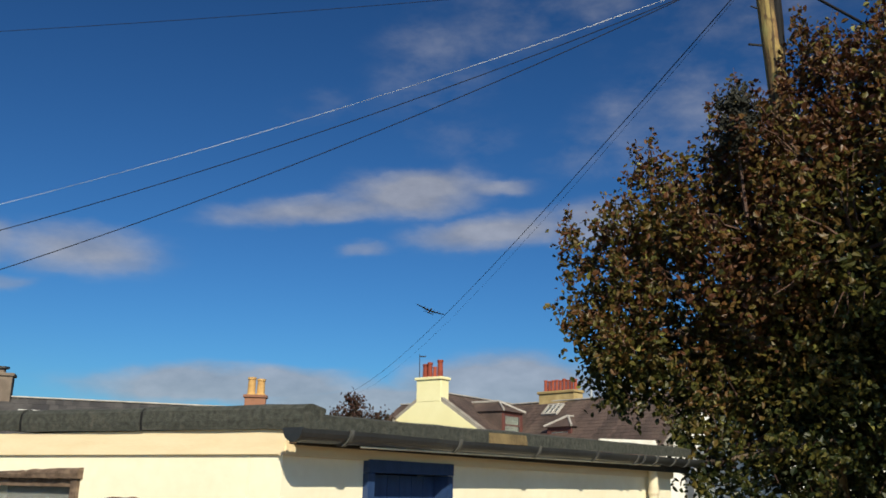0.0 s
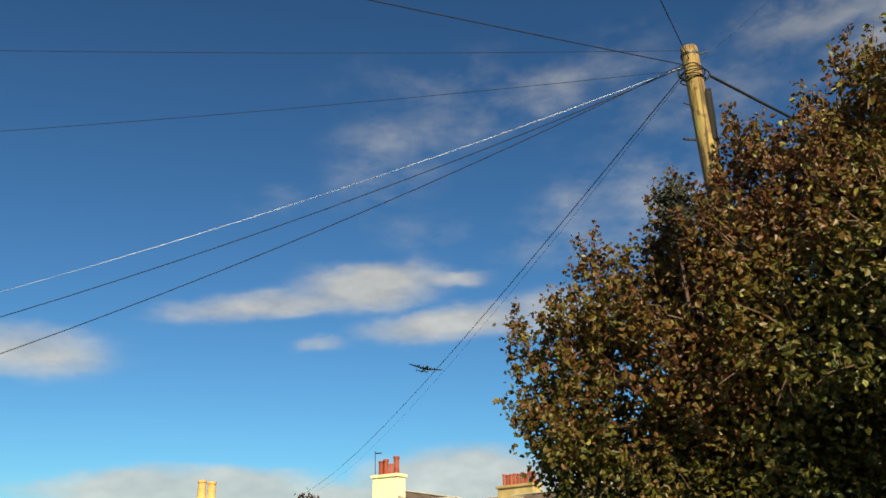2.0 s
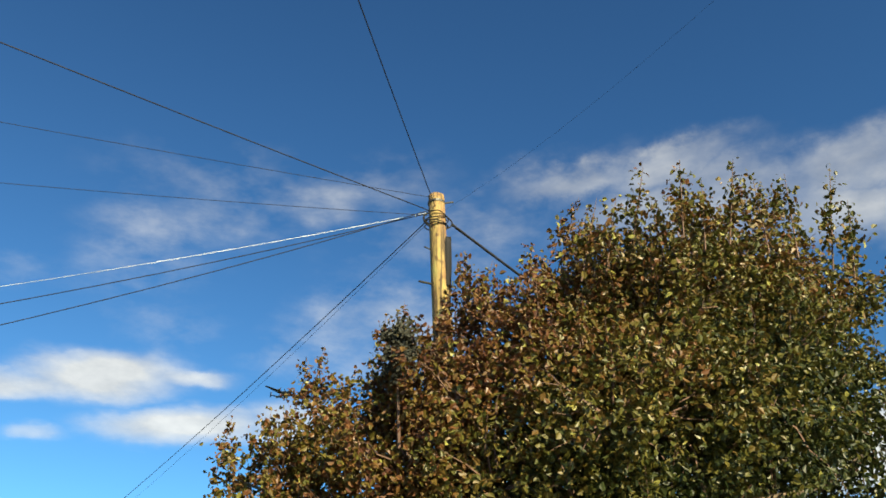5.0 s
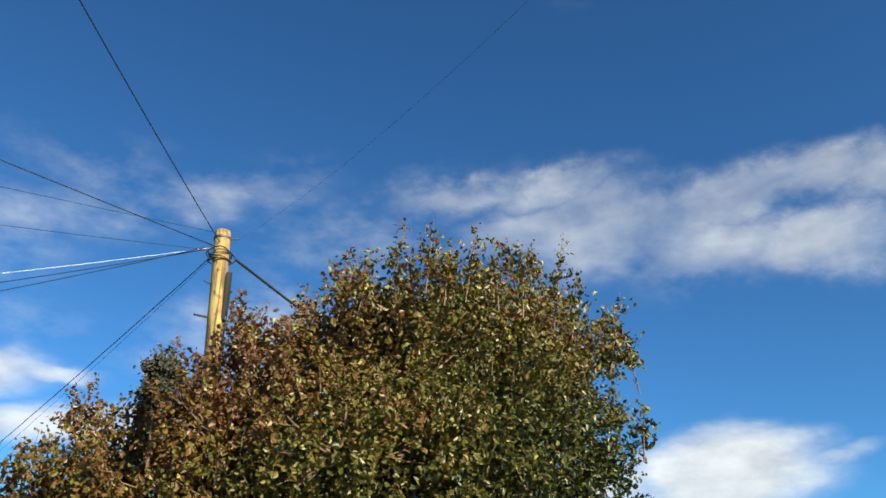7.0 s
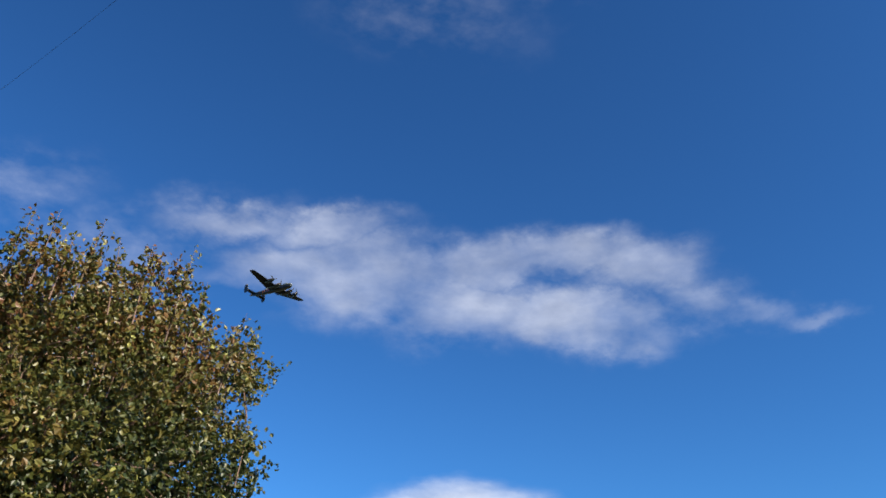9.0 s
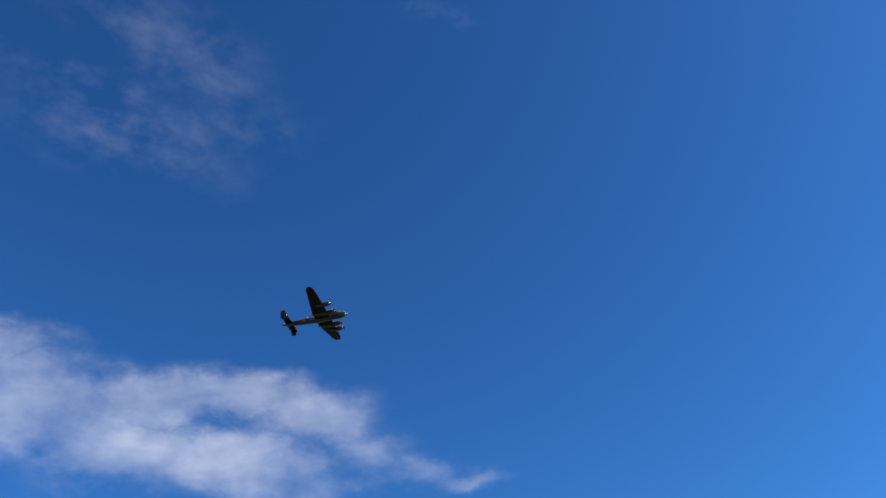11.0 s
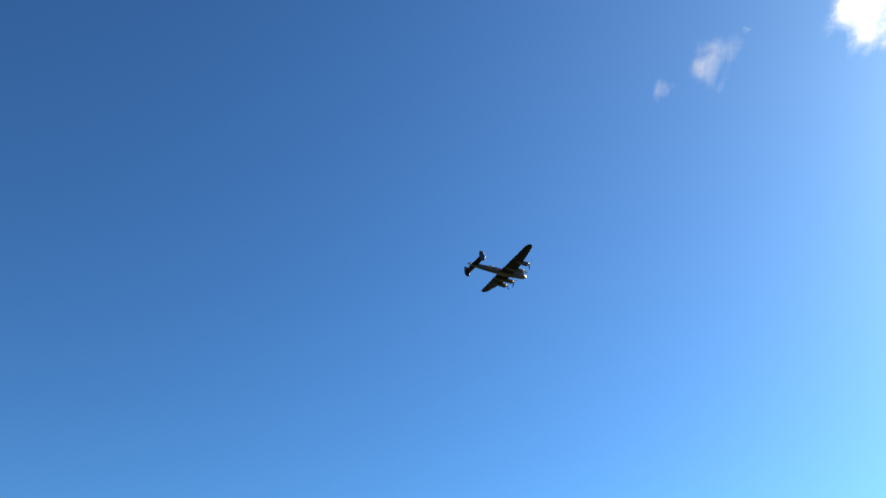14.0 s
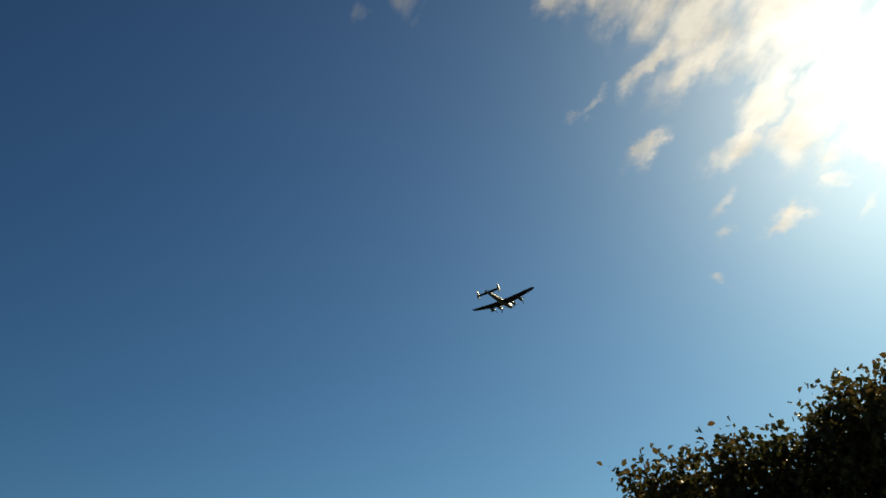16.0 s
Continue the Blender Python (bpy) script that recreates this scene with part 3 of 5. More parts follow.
def tube_rings(points, radii, sides=8):
    """Rings round a bent line."""
    pts = [Vector(p) for p in points]
    rings = []
    side = None
    for i, p in enumerate(pts):
        d = (pts[min(i + 1, len(pts) - 1)] - pts[max(i - 1, 0)]).normalized()
        if side is None:
            side = d.orthogonal().normalized()
        side = (side - d * side.dot(d)).normalized()
        other = d.cross(side)
        rings.append([p + (side * math.cos(a) + other * math.sin(a)) * radii[i]
                      for a in (2 * math.pi * j / sides for j in range(sides))])
    return rings


def tube(points, radii, sides=8):
    bm = bmesh.new()
    add_loft(bm, tube_rings(points, radii, sides))
    return bm


def add_cyl(bm, base, r0, r1, h, sides=16):
    x, y, z = base
    rings = []
    for zz, r in ((z, r0), (z + h, r1)):
        rings.append([(x + r * math.cos(2 * math.pi * i / sides), y + r * math.sin(2 * math.pi * i / sides), zz) for i in range(sides)])
    add_loft(bm, rings)


# ---------------------------------------------------------------- ground
bm = bmesh.new()
GRID = [-4500, -1500, -400, -120, -60, -35, -20, -12, -6, 0, 6, 12, 20, 35, 60, 120, 400, 1500, 4500]
gv = [[bm.verts.new((x, y, -0.02 + (0.05 * noise.noise((x * 0.3, y * 0.3, 0)) if abs(x) < 40 and abs(y) < 40 else 0) - 0.05)) for x in GRID] for y in GRID]
for j in range(len(GRID) - 1):
    for i in range(len(GRID) - 1):
        bm.faces.new((gv[j][i], gv[j][i + 1], gv[j + 1][i + 1], gv[j + 1][i]))
tagged(part("ground", bm, M_GROUND, smooth=True), "rough grass and trodden earth", "ground", kind="structure")
# unseen gravel slab, added to reflect warm light onto the outbuilding
bm = bmesh.new()
add_prism(bm, [(-9.0, -5.0), (7.0, -5.0), (7.0, 6.0), (4.6, 7.6), (-9.0, 11.5)], -0.15, 0.03)
tagged(part("yard", bm, M_YARD), "unseen gravel slab added to bounce warm light onto the outbuilding", "yard", kind="structure")

# ---------------------------------------------------------------- outbuilding
SC = Vector((-0.835, 4.828, 0))                      # the corner nearest the yard
SA = Vector((0.584, 0.812, 0))                       # along the gutter side
SB = Vector((-0.879, 0.476, 0))                      # along the gable side
NA = Vector((0.812, -0.584, 0))                      # out of the gutter side
NB = Vector((-0.476, -0.879, 0))                     # out of the gable side


def sp(s, t, z=0.0):
    """A place on the outbuilding: s metres along the gutter side, t along the other."""
    p = SC + SA * s + SB * t
    return (p.x, p.y, z)


def skew_box(bm, s0, s1, t0, t1, z0, z1):
    add_prism(bm, [sp(s0, t0)[:2], sp(s1, t0)[:2], sp(s1, t1)[:2], sp(s0, t1)[:2]], z0, z1)


def outbuilding():
    shed = thing("outbuilding", "low cream-rendered outbuilding with a flat felt roof and blue door", "outbuilding")
    bm = bmesh.new()
    L, Wd, H = 5.18, 3.6, 1.93
    skew_box(bm, 0, 0.66, 0, 0.22, -0.1, H)
    skew_box(bm, 0.66, 1.47, 0, 0.22, 1.83, H)
    skew_box(bm, 1.47, L, 0, 0.22, -0.1, H)
    part("gutter_wall", bm, M_CREAM, shed)
    bm = bmesh.new()
    skew_box(bm, 0, 0.22, 0.223, 1.49, -0.1, H)
    skew_box(bm, 0, 0.22, 1.49, 2.45, -0.1, 0.95)
    skew_box(bm, 0, 0.22, 1.49, 2.45, 1.775, H)
    skew_box(bm, 0, 0.22, 2.45, Wd, -0.1, H)
    part("gable_wall", bm, M_CREAM, shed)
    bm = bmesh.new()
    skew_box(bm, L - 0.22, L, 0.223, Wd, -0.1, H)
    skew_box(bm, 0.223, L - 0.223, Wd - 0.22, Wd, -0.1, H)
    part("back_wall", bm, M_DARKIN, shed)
    # roof deck and its felt
    bm = bmesh.new()
    skew_box(bm, 0.03, L + 0.03, -0.12, Wd, H + 0.003, H + 0.075)
    part("roof_deck", bm, M_OLDWOOD, shed)
    bm = bmesh.new()
    n = 26
    rows = []
    for i in range(n + 1):
        s = -0.015 + (L + 0.165) * i / n
        lift = 0.075 * s / L
        row = []
        for j, t in enumerate((-0.165, -0.08, 0.1, 0.8, 1.8, 2.8, 3.65)):
            w = 0.008 * noise.noise((s * 1.7, t * 1.3, 2.0)) + 0.004 * noise.noise((s * 7, t * 5, 5))
            z = 2.075 + lift + (0.0 if j == 0 else 0.016) + w
            row.append(bm.verts.new(sp(s, t, z)))
        rows.append(row)
    for r0, r1 in zip(rows, rows[1:]):
        for j in range(len(r0) - 1):
            bm.faces.new((r0[j], r0[j + 1], r1[j + 1], r1[j]))
    low = [bm.verts.new((r[0].co.x, r[0].co.y, r[0].co.z - 0.085 - 0.01 * noise.noise((i * 0.8, 0, 0)))) for i, r in enumerate(rows)]
    for i in range(n):
        bm.faces.new((rows[i][0], rows[i + 1][0], low[i + 1], low[i]))
    part("roof_felt", bm, M_FELT, shed, "grey-green mineral roofing felt", smooth=False)
    # felt kerb over the gable side, in lengths with lapped joints
    edges = [-0.17, 0.99, 2.03, 3.0, 3.7]
    for i in range(4):
        t0, t1 = edges[i] + 0.010, edges[i + 1] - 0.010
        bm = bmesh.new()
        ring = [(-0.040, 2.0), (-0.048, 2.05), (-0.045, 2.105), (-0.02, 2.128), (0.02, 2.135), (0.12, 2.115), (0.12, 2.09), (-0.02, 2.0)]
        rings = []
        for q in range(9):
            t = t0 + (t1 - t0) * q / 8
            rise = 0.03 * t / 3 - (0.004 if i % 2 else 0)
            rings.append([sp(s + 0.005 * noise.noise((t * 3, s * 9, i)), t, z + rise + 0.006 * noise.noise((t * 4, z * 9, i + 5))) for s, z in ring])
        add_loft(bm, rings)
        part("felt_kerb", bm, M_FELT, shed)
    for e in edges[1:4]:
        bm = bmesh.new()
        seam = [(-0.040, 2.0), (-0.046, 2.05), (-0.043, 2.103), (-0.02, 2.126), (0.02, 2.132), (0.11, 2.112), (0.11, 2.09), (-0.02, 2.0)]
        add_loft(bm, [[sp(q, t, z + 0.03 * t / 3 - 0.003) for q, z in seam] for t in (e - 0.0095, e + 0.0095)])
        part("bitumen_joint", bm, M_WIRE, shed, "black bitumen joint")
    bm = bmesh.new()
    skew_box(bm, -0.02, -0.003, -0.04, 3.62, 1.875, 2.005)
    part("fascia_board", bm, M_BOARD, shed, "cream painted fascia board")
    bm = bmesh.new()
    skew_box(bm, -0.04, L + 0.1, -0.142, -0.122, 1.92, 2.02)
    part("eaves_board", bm, M_DARKIN, shed, "dark eaves board")
    # added strip; the wall top here is only in the eaves' shade
    bm = bmesh.new()
    skew_box(bm, -0.03, L, -0.032, -0.003, 1.868, 1.928)
    part("shaded_wall_strip", bm, M_BOARD, shed, "cream strip added over the shaded wall top under the eaves")
    # gutter: a half round trough
    bm = bmesh.new()
    rings = []
    for q in range(22):
        s = -0.14 + 5.5 * q / 21
        base = SC + SA * s
        ring = []
        lift = 0.05 * s / 5.2 + 0.005 * noise.noise((s * 1.3, 0, 0))
        for rr, order in ((0.067, range(0, 11)), (0.061, range(10, -1, -1))):
            for a in order:
                ang = math.pi + math.pi * a / 10
                off = 0.215 + rr * math.cos(ang)
                p = base + NA * off
                ring.append((p.x, p.y, 1.995 + lift + rr * math.sin(ang)))
        rings.append(ring)
    add_loft(bm, rings)
    part("gutter", bm, M_GUTTER, shed, "dark grey half-round gutter", smooth=False)
    bm = bmesh.new()
    base = SC + SA * -0.142 + NA * 0.215
    fan = [(base.x + NA.x * 0.070 * math.cos(math.pi + math.pi * a / 12), base.y + NA.y * 0.070 * math.cos(math.pi + math.pi * a / 12),
            1.998 + 0.070 * math.sin(math.pi + math.pi * a / 12)) for a in range(13)]
    shift = SA * -0.012
    add_loft(bm, [fan, [(x + shift.x, y + shift.y, z) for x, y, z in fan]])
    part("gutter_end_cap", bm, M_GUTTER, shed)
    for s in (0.21, 1.21, 2.18, 3.07, 3.82, 3.95, 4.22, 4.62, 4.95):
        bm = bmesh.new()
        rings = []
        base = SC + SA * s
        lift = 0.05 * s / 5.2
        for a in range(13):
            ang = math.pi * 0.97 + math.pi * 1.06 * a / 12
            c, zz = math.cos(ang), math.sin(ang)
            ring = []
            for rr, ds in ((0.069, -0.013), (0.077, -0.013), (0.077, 0.013), (0.069, 0.013)):
                p = base + SA * ds + NA * (0.215 + rr * c)
                ring.append((p.x, p.y, 1.995 + lift + rr * zz))
            rings.append(ring)
        add_loft(bm, rings)
        part("gutter_bracket", bm, M_BRACKET, shed)
    # thin pale strip added for the sunlit edge seen under the gutter
    bm = bmesh.new()
    ends = [SC + SA * q + NA * 0.225 for q in (0.35, 4.4)]
    add_loft(bm, tube_rings([(ends[0].x, ends[0].y, 1.926), (ends[1].x, ends[1].y, 1.964)], [0.0055, 0.0055], 6))
    part("gutter_highlight", bm, M_PIPE, shed, "pale strip added as the sunlit edge along the gutter's underside")
    # downpipe with its collar
    pipe = SC + SA * 4.57 + NA * 0.085
    bm = bmesh.new()
    add_cyl(bm, (pipe.x, pipe.y, 0.05), 0.042, 0.042, 1.93, 20)
    dp = part("downpipe", bm, M_PIPE, shed, "cream painted cast downpipe", smooth=False)
    bm = bmesh.new()
    add_cyl(bm, (pipe.x, pipe.y, 1.72), 0.052, 0.050, 0.05, 20)
    add_cyl(bm, (pipe.x, pipe.y, 1.772), 0.047, 0.047, 0.018, 20)
    part("pipe_collar", bm, M_PIPE, dp)
    # door: frame, boards, ledge
    door = new("door")
    door.parent = shed
    door["label"] = "blue painted boarded door"
    bm = bmesh.new()
    skew_box(bm, 0.645, 0.705, -0.035, 0.14, 0.0, 1.80)
    skew_box(bm, 1.425, 1.485, -0.035, 0.14, 0.0, 1.80)
    skew_box(bm, 0.645, 1.485, -0.04, 0.14, 1.803, 1.875)
    part("door_frame", bm, M_BLUE, door)
    for i in range(6):
        s0 = 0.71 + 0.119 * i
        bm = bmesh.new()
        skew_box(bm, s0, s0 + 0.113, 0.06, 0.09, 0.02, 1.795)
        part("door_board", bm, M_BLUE, door)
    for z in (1.55, 0.35):
        bm = bmesh.new()
        skew_box(bm, 0.72, 1.41, 0.035, 0.058, z, z + 0.11)
        part("door_ledge", bm, M_BLUE, door)
    # window with a rotten timber frame
    win = new("window")
    win.parent = shed
    win["label"] = "small window in a weathered bare timber frame"
    bm = bmesh.new()
    rings = []
    for q in range(25):
        t = 1.47 + 1.01 * q / 24
        drop = 0.045 * max(0.0, t - 1.67)
        up = [0.010 * noise.noise((t * 14, c, 3)) for c in (0, 4)]
        lo = 0.008 * noise.noise((t * 17, 8, 1))
        rings.append([sp(-0.034 + 0.006 * noise.noise((t * 11, 2, 2)), t, 1.737 + lo), sp(0.12, t, 1.737), sp(0.12, t, 1.80 - drop), sp(0.03, t, 1.803 - drop + up[0]),
                      sp(-0.030, t, 1.795 - drop + up[1]), sp(-0.041, t, 1.768 - drop * 0.5 + lo)])
    add_loft(bm, rings)
    part("lintel_board", bm, M_OLDWOOD, win, "split grey timber lintel")
    bm = bmesh.new()
    skew_box(bm, -0.02, 0.10, 1.49, 1.545, 0.97, 1.733)
    skew_box(bm, -0.02, 0.10, 2.39, 2.445, 0.97, 1.733)
    skew_box(bm, -0.02, 0.10, 1.548, 2.387, 0.955, 1.01)
    skew_box(bm, 0.0, 0.08, 1.548, 2.387, 1.69, 1.733)
    part("window_frame", bm, M_OLDWOOD, win)
    bm = bmesh.new()
    skew_box(bm, 0.05, 0.056, 1.55, 2.385, 1.015, 1.688)
    pane = part("pane", bm, M_GLASS, win)
    pane.visible_shadow = False
    # near-black sheet behind the glass stands in for the unlit inside
    bm = bmesh.new()
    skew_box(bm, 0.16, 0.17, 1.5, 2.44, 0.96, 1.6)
    part("dark_inside_sheet", bm, M_DARKIN, win)
    bm = bmesh.new()
    rings = []
    for q in range(19):
        t = 0.85 + 0.53 * q / 18
        top = 1.640 + 0.012 * noise.noise((t * 13, 5, 5)) - 0.03 * (abs(q - 9) / 9) ** 3
        rings.append([sp(-0.002, t, 1.60), sp(-0.002, t, top), sp(-0.03, t, top - 0.006), sp(-0.042 + 0.008 * noise.noise((t * 19, 1, 1)), t, top - 0.022), sp(-0.03, t, 1.605)])
    add_loft(bm, rings)
    part("drip_ledge", bm, M_OLDWOOD, shed, "rough timber drip ledge on the wall")
    return shed


outbuilding()

board = thing("loose_plank", "short yellowed timber offcut lying on the felt roof", "plank", sp(1.93, -0.12, 2.07))
bm = bmesh.new()
add_solid(bm, [Vector(sp(1.69, -0.178, 2.02)) - board.location, Vector(sp(2.17, -0.178, 2.028)) - board.location,
               Vector(sp(2.17, -0.166, 2.096)) - board.location, Vector(sp(1.69, -0.166, 2.088)) - board.location], 0.04)
part("plank_board", bm, M_RAWWOOD, board)
board = thing("white_board", "flaking white painted board laid along the roof edge", "board", sp(4.45, 0.1, 2.14))
bm = bmesh.new()
q = [sp(3.85, 0.05, 2.135), sp(5.05, 0.05, 2.150), sp(5.05, 0.08, 2.225), sp(3.85, 0.08, 2.175)]
add_solid(bm, [Vector(p) - board.location for p in q], 0.03)
part("board_face", bm, M_WHITEBOARD, board)


# ---------------------------------------------------------------- far houses
def chimney(parent, at, wide, deep, z0, z1, pots, pot_mat, mat, name="chimney", turn=0.0, pot_h=0.7, pot_r=0.12, jitter=0.0, pieces=True):
    ch = new(name)
    ch.parent = parent
    ch.matrix_local = pose(*at, 0, 0, turn)
    part("chimney_shaft", box((-wide / 2, -deep / 2, z0), (wide / 2, deep / 2, z1), 0.02), mat, ch)
    part("coping", box((-wide / 2 - 0.07, -deep / 2 - 0.07, z1 + 0.002), (wide / 2 + 0.07, deep / 2 + 0.07, z1 + 0.13), 0.025), mat, ch)
    for i in range(pots):
        x = (i + 0.5) / pots * (wide - 0.1) - (wide - 0.1) / 2
        h = pot_h * (1 + jitter * math.sin(i * 2.7 + 1))
        bm = bmesh.new()
        z = z1 + 0.128
        prof = [(0.0, 1.12), (0.08, 1.05), (0.12, 0.92), (0.85, 0.84), (0.88, 1.0), (1.0, 1.0)]
        add_loft(bm, [[(x + pot_r * r * math.cos(2 * math.pi * k / 12), pot_r * r * math.sin(2 * math.pi * k / 12), z + h * t) for k in range(12)] for t, r in prof])
        part("chimney_pot", bm, pot_mat, ch)
    return ch


def slates(house, parent, a, b, c, d, rows, per_row, mat, lift=0.02):
    """Courses of slate on the slope a-b (eaves) to d-c (ridge), each course a lapped strip of its own."""
    a, b, c, d = (Vector(p) for p in (a, b, c, d))
    nrm = (b - a).cross(d - a).normalized()
    if nrm.z < 0:
        nrm = -nrm
    for r in range(rows):
        f0, f1 = r / rows, min((r + 1.25) / rows, 1.0)
        bm = bmesh.new()
        left0, right0 = a.lerp(d, f0), b.lerp(c, f0)
        left1, right1 = a.lerp(d, f1), b.lerp(c, f1)
        for i in range(per_row):
            g0 = (i + 0.03 + (0.5 if r % 2 else 0)) / per_row
            g1 = (i + 0.97 + (0.5 if r % 2 else 0)) / per_row
            g0, g1 = min(g0, 1), min(g1, 1)
            if g1 - g0 < 0.001:
                continue
            q = [left0.lerp(right0, g0) + nrm * (lift + 0.009 + 0.006 * random.random()), left0.lerp(right0, g1) + nrm * (lift + 0.009 + 0.006 * random.random()),
                 left1.lerp(right1, g1) + nrm * lift, left1.lerp(right1, g0) + nrm * lift]
            add_solid(bm, q, 0.012)
        part("slate_course", bm, mat, parent)


def gable_house(name, label, origin, turn, length, half, eaves, ridge, wall_mat, roof_mat, rows=12, per_row=22, skews=(True, True)):
    """A house whose ridge runs along its own x from 0 to length."""
    h = thing(name, label, "house", origin, turn, group="houses beyond the yard")
    th = 0.35
    for x0 in (0.0, length - th):
        bm = bmesh.new()
        prof = [(-half, -0.1), (half, -0.1), (half, eaves), (0, ridge - 0.03), (-half, eaves)]
        add_loft(bm, [[(x0, y, z) for y, z in prof], [(x0 + th, y, z) for y, z in prof]])
        part("gable_wall", bm, wall_mat, h)
    for y0 in (-half, half - th):
        part("side_wall", box((th + 0.003, y0, -0.1), (length - th - 0.003, y0 + th, eaves)), wall_mat, h)
    for s in (-1, 1):
        bm = bmesh.new()
        over = 0.15
        k = (ridge - eaves) / half
        e = (half + over)
        ze = eaves - over * k
        q = [(0.05, s * e, ze), (length - 0.05, s * e, ze), (length - 0.05, 0, ridge), (0.05, 0, ridge)]
        add_solid(bm, q if s < 0 else q[::-1], 0.08)
        roof = part("roof_slope", bm, roof_mat, h)
        slates(h, roof, *q, rows, per_row, roof_mat)
    bm = bmesh.new()
    add_box(bm, (0.1, -0.11, ridge + 0.012), (length - 0.1, 0.11, ridge + 0.075), 0.02)
    part("ridge_tiles", bm, M_LEAD, h)
    for x0, want in ((0.02, skews[0]), (length - 0.26, skews[1])):
        if want:
            for s in (-1, 1):
                bm = bmesh.new()
                k = (ridge - eaves) / half
                z0 = eaves - 0.1 * k
                q = [(x0, s * (half + 0.1), z0 + 0.16), (x0 + 0.32, s * (half + 0.1), z0 + 0.16), (x0 + 0.32, 0.0, ridge + 0.16), (x0, 0.0, ridge + 0.16)]
                add_solid(bm, q if s < 0 else q[::-1], 0.16)
                part("skew_stone", bm, M_SKEW, h)
    return h


def dormer(parent, at, turn, wide, deep, wall_h, roof_h, blind=None, hip=True):
    """A dormer that faces its own -y, with slated cheeks, a hipped roof and lead rolls."""
    d = new("dormer")
    d.parent = parent
    d.matrix_local = pose(*at, 0, 0, turn)
    w = wide / 2
    for s in (-1, 1):
        part("cheek", box((s * w - 0.04, 0.06, -1.2), (s * w + 0.04, deep, wall_h)), M_SLATE, d)
    bm = bmesh.new()
    add_box(bm, (-w - 0.03, -0.02, -0.9), (w + 0.03, 0.055, 0.0))
    add_box(bm, (-w - 0.03, -0.02, wall_h - 0.12), (w + 0.03, 0.055, wall_h))
    add_box(bm, (-w - 0.03, -0.02, 0.0), (-w + 0.12, 0.055, wall_h - 0.12))
    add_box(bm, (w - 0.12, -0.02, 0.0), (w + 0.03, 0.055, wall_h - 0.12))
    part("dormer_front", bm, M_MAROON, d)
    win = new("window")
    win.parent = d
    bm = bmesh.new()
    for lo, hi in (((-w + 0.12, 0.0, 0.0), (-w + 0.19, 0.05, wall_h - 0.12)), ((w - 0.19, 0.0, 0.0), (w - 0.12, 0.05, wall_h - 0.12)),
                   ((-w + 0.19, 0.0, 0.0), (w - 0.19, 0.05, 0.07)), ((-w + 0.19, 0.0, wall_h - 0.19), (w - 0.19, 0.05, wall_h - 0.12)),
                   ((-w + 0.19, 0.003, wall_h * 0.45), (w - 0.19, 0.047, wall_h * 0.45 + 0.06))):
        add_box(bm, lo, hi)
    part("window_frame", bm, M_MAROON, win)
    part("pane", box((-w + 0.19, 0.02, 0.07), (w - 0.19, 0.03, wall_h - 0.19)), M_GLASS, win)
    part("blind", box((-w + 0.15, 0.12, 0.02), (w - 0.15, 0.13, wall_h - 0.14)), blind or M_BLIND, win, "drawn window blind, near-black where the room looks dark")
    o = 0.14
    apex_y = wide * 0.45 if hip else -o
    z0, z1 = wall_h + 0.004, wall_h + roof_h
    fl, fr, bl, br = (-w - o, -o, z0), (w + o, -o, z0), (-w - o, deep, z0), (w + o, deep, z0)
    ap, bk = (0, apex_y, z1), (0, deep, z1)
    bm = bmesh.new()
    v = [bm.verts.new(p) for p in (fl, fr, br, bl, ap, bk)]
    bm.faces.new((v[0], v[1], v[4]))
    bm.faces.new((v[1], v[2], v[5], v[4]))
    bm.faces.new((v[3], v[0], v[4], v[5]))
    bm.faces.new((v[0], v[3], v[2], v[1]))
    bm.faces.new((v[2], v[3], v[5]))
    part("dormer_roof", bm, M_SLATE, d)
    for p, q in ((fl, ap), (fr, ap), (ap, bk)):
        up = Vector((0, 0, 0.04))
        part("lead_roll", tube([Vector(p) + up, Vector(q) + up], [0.055, 0.055], 6), M_LEAD, d)
    return d


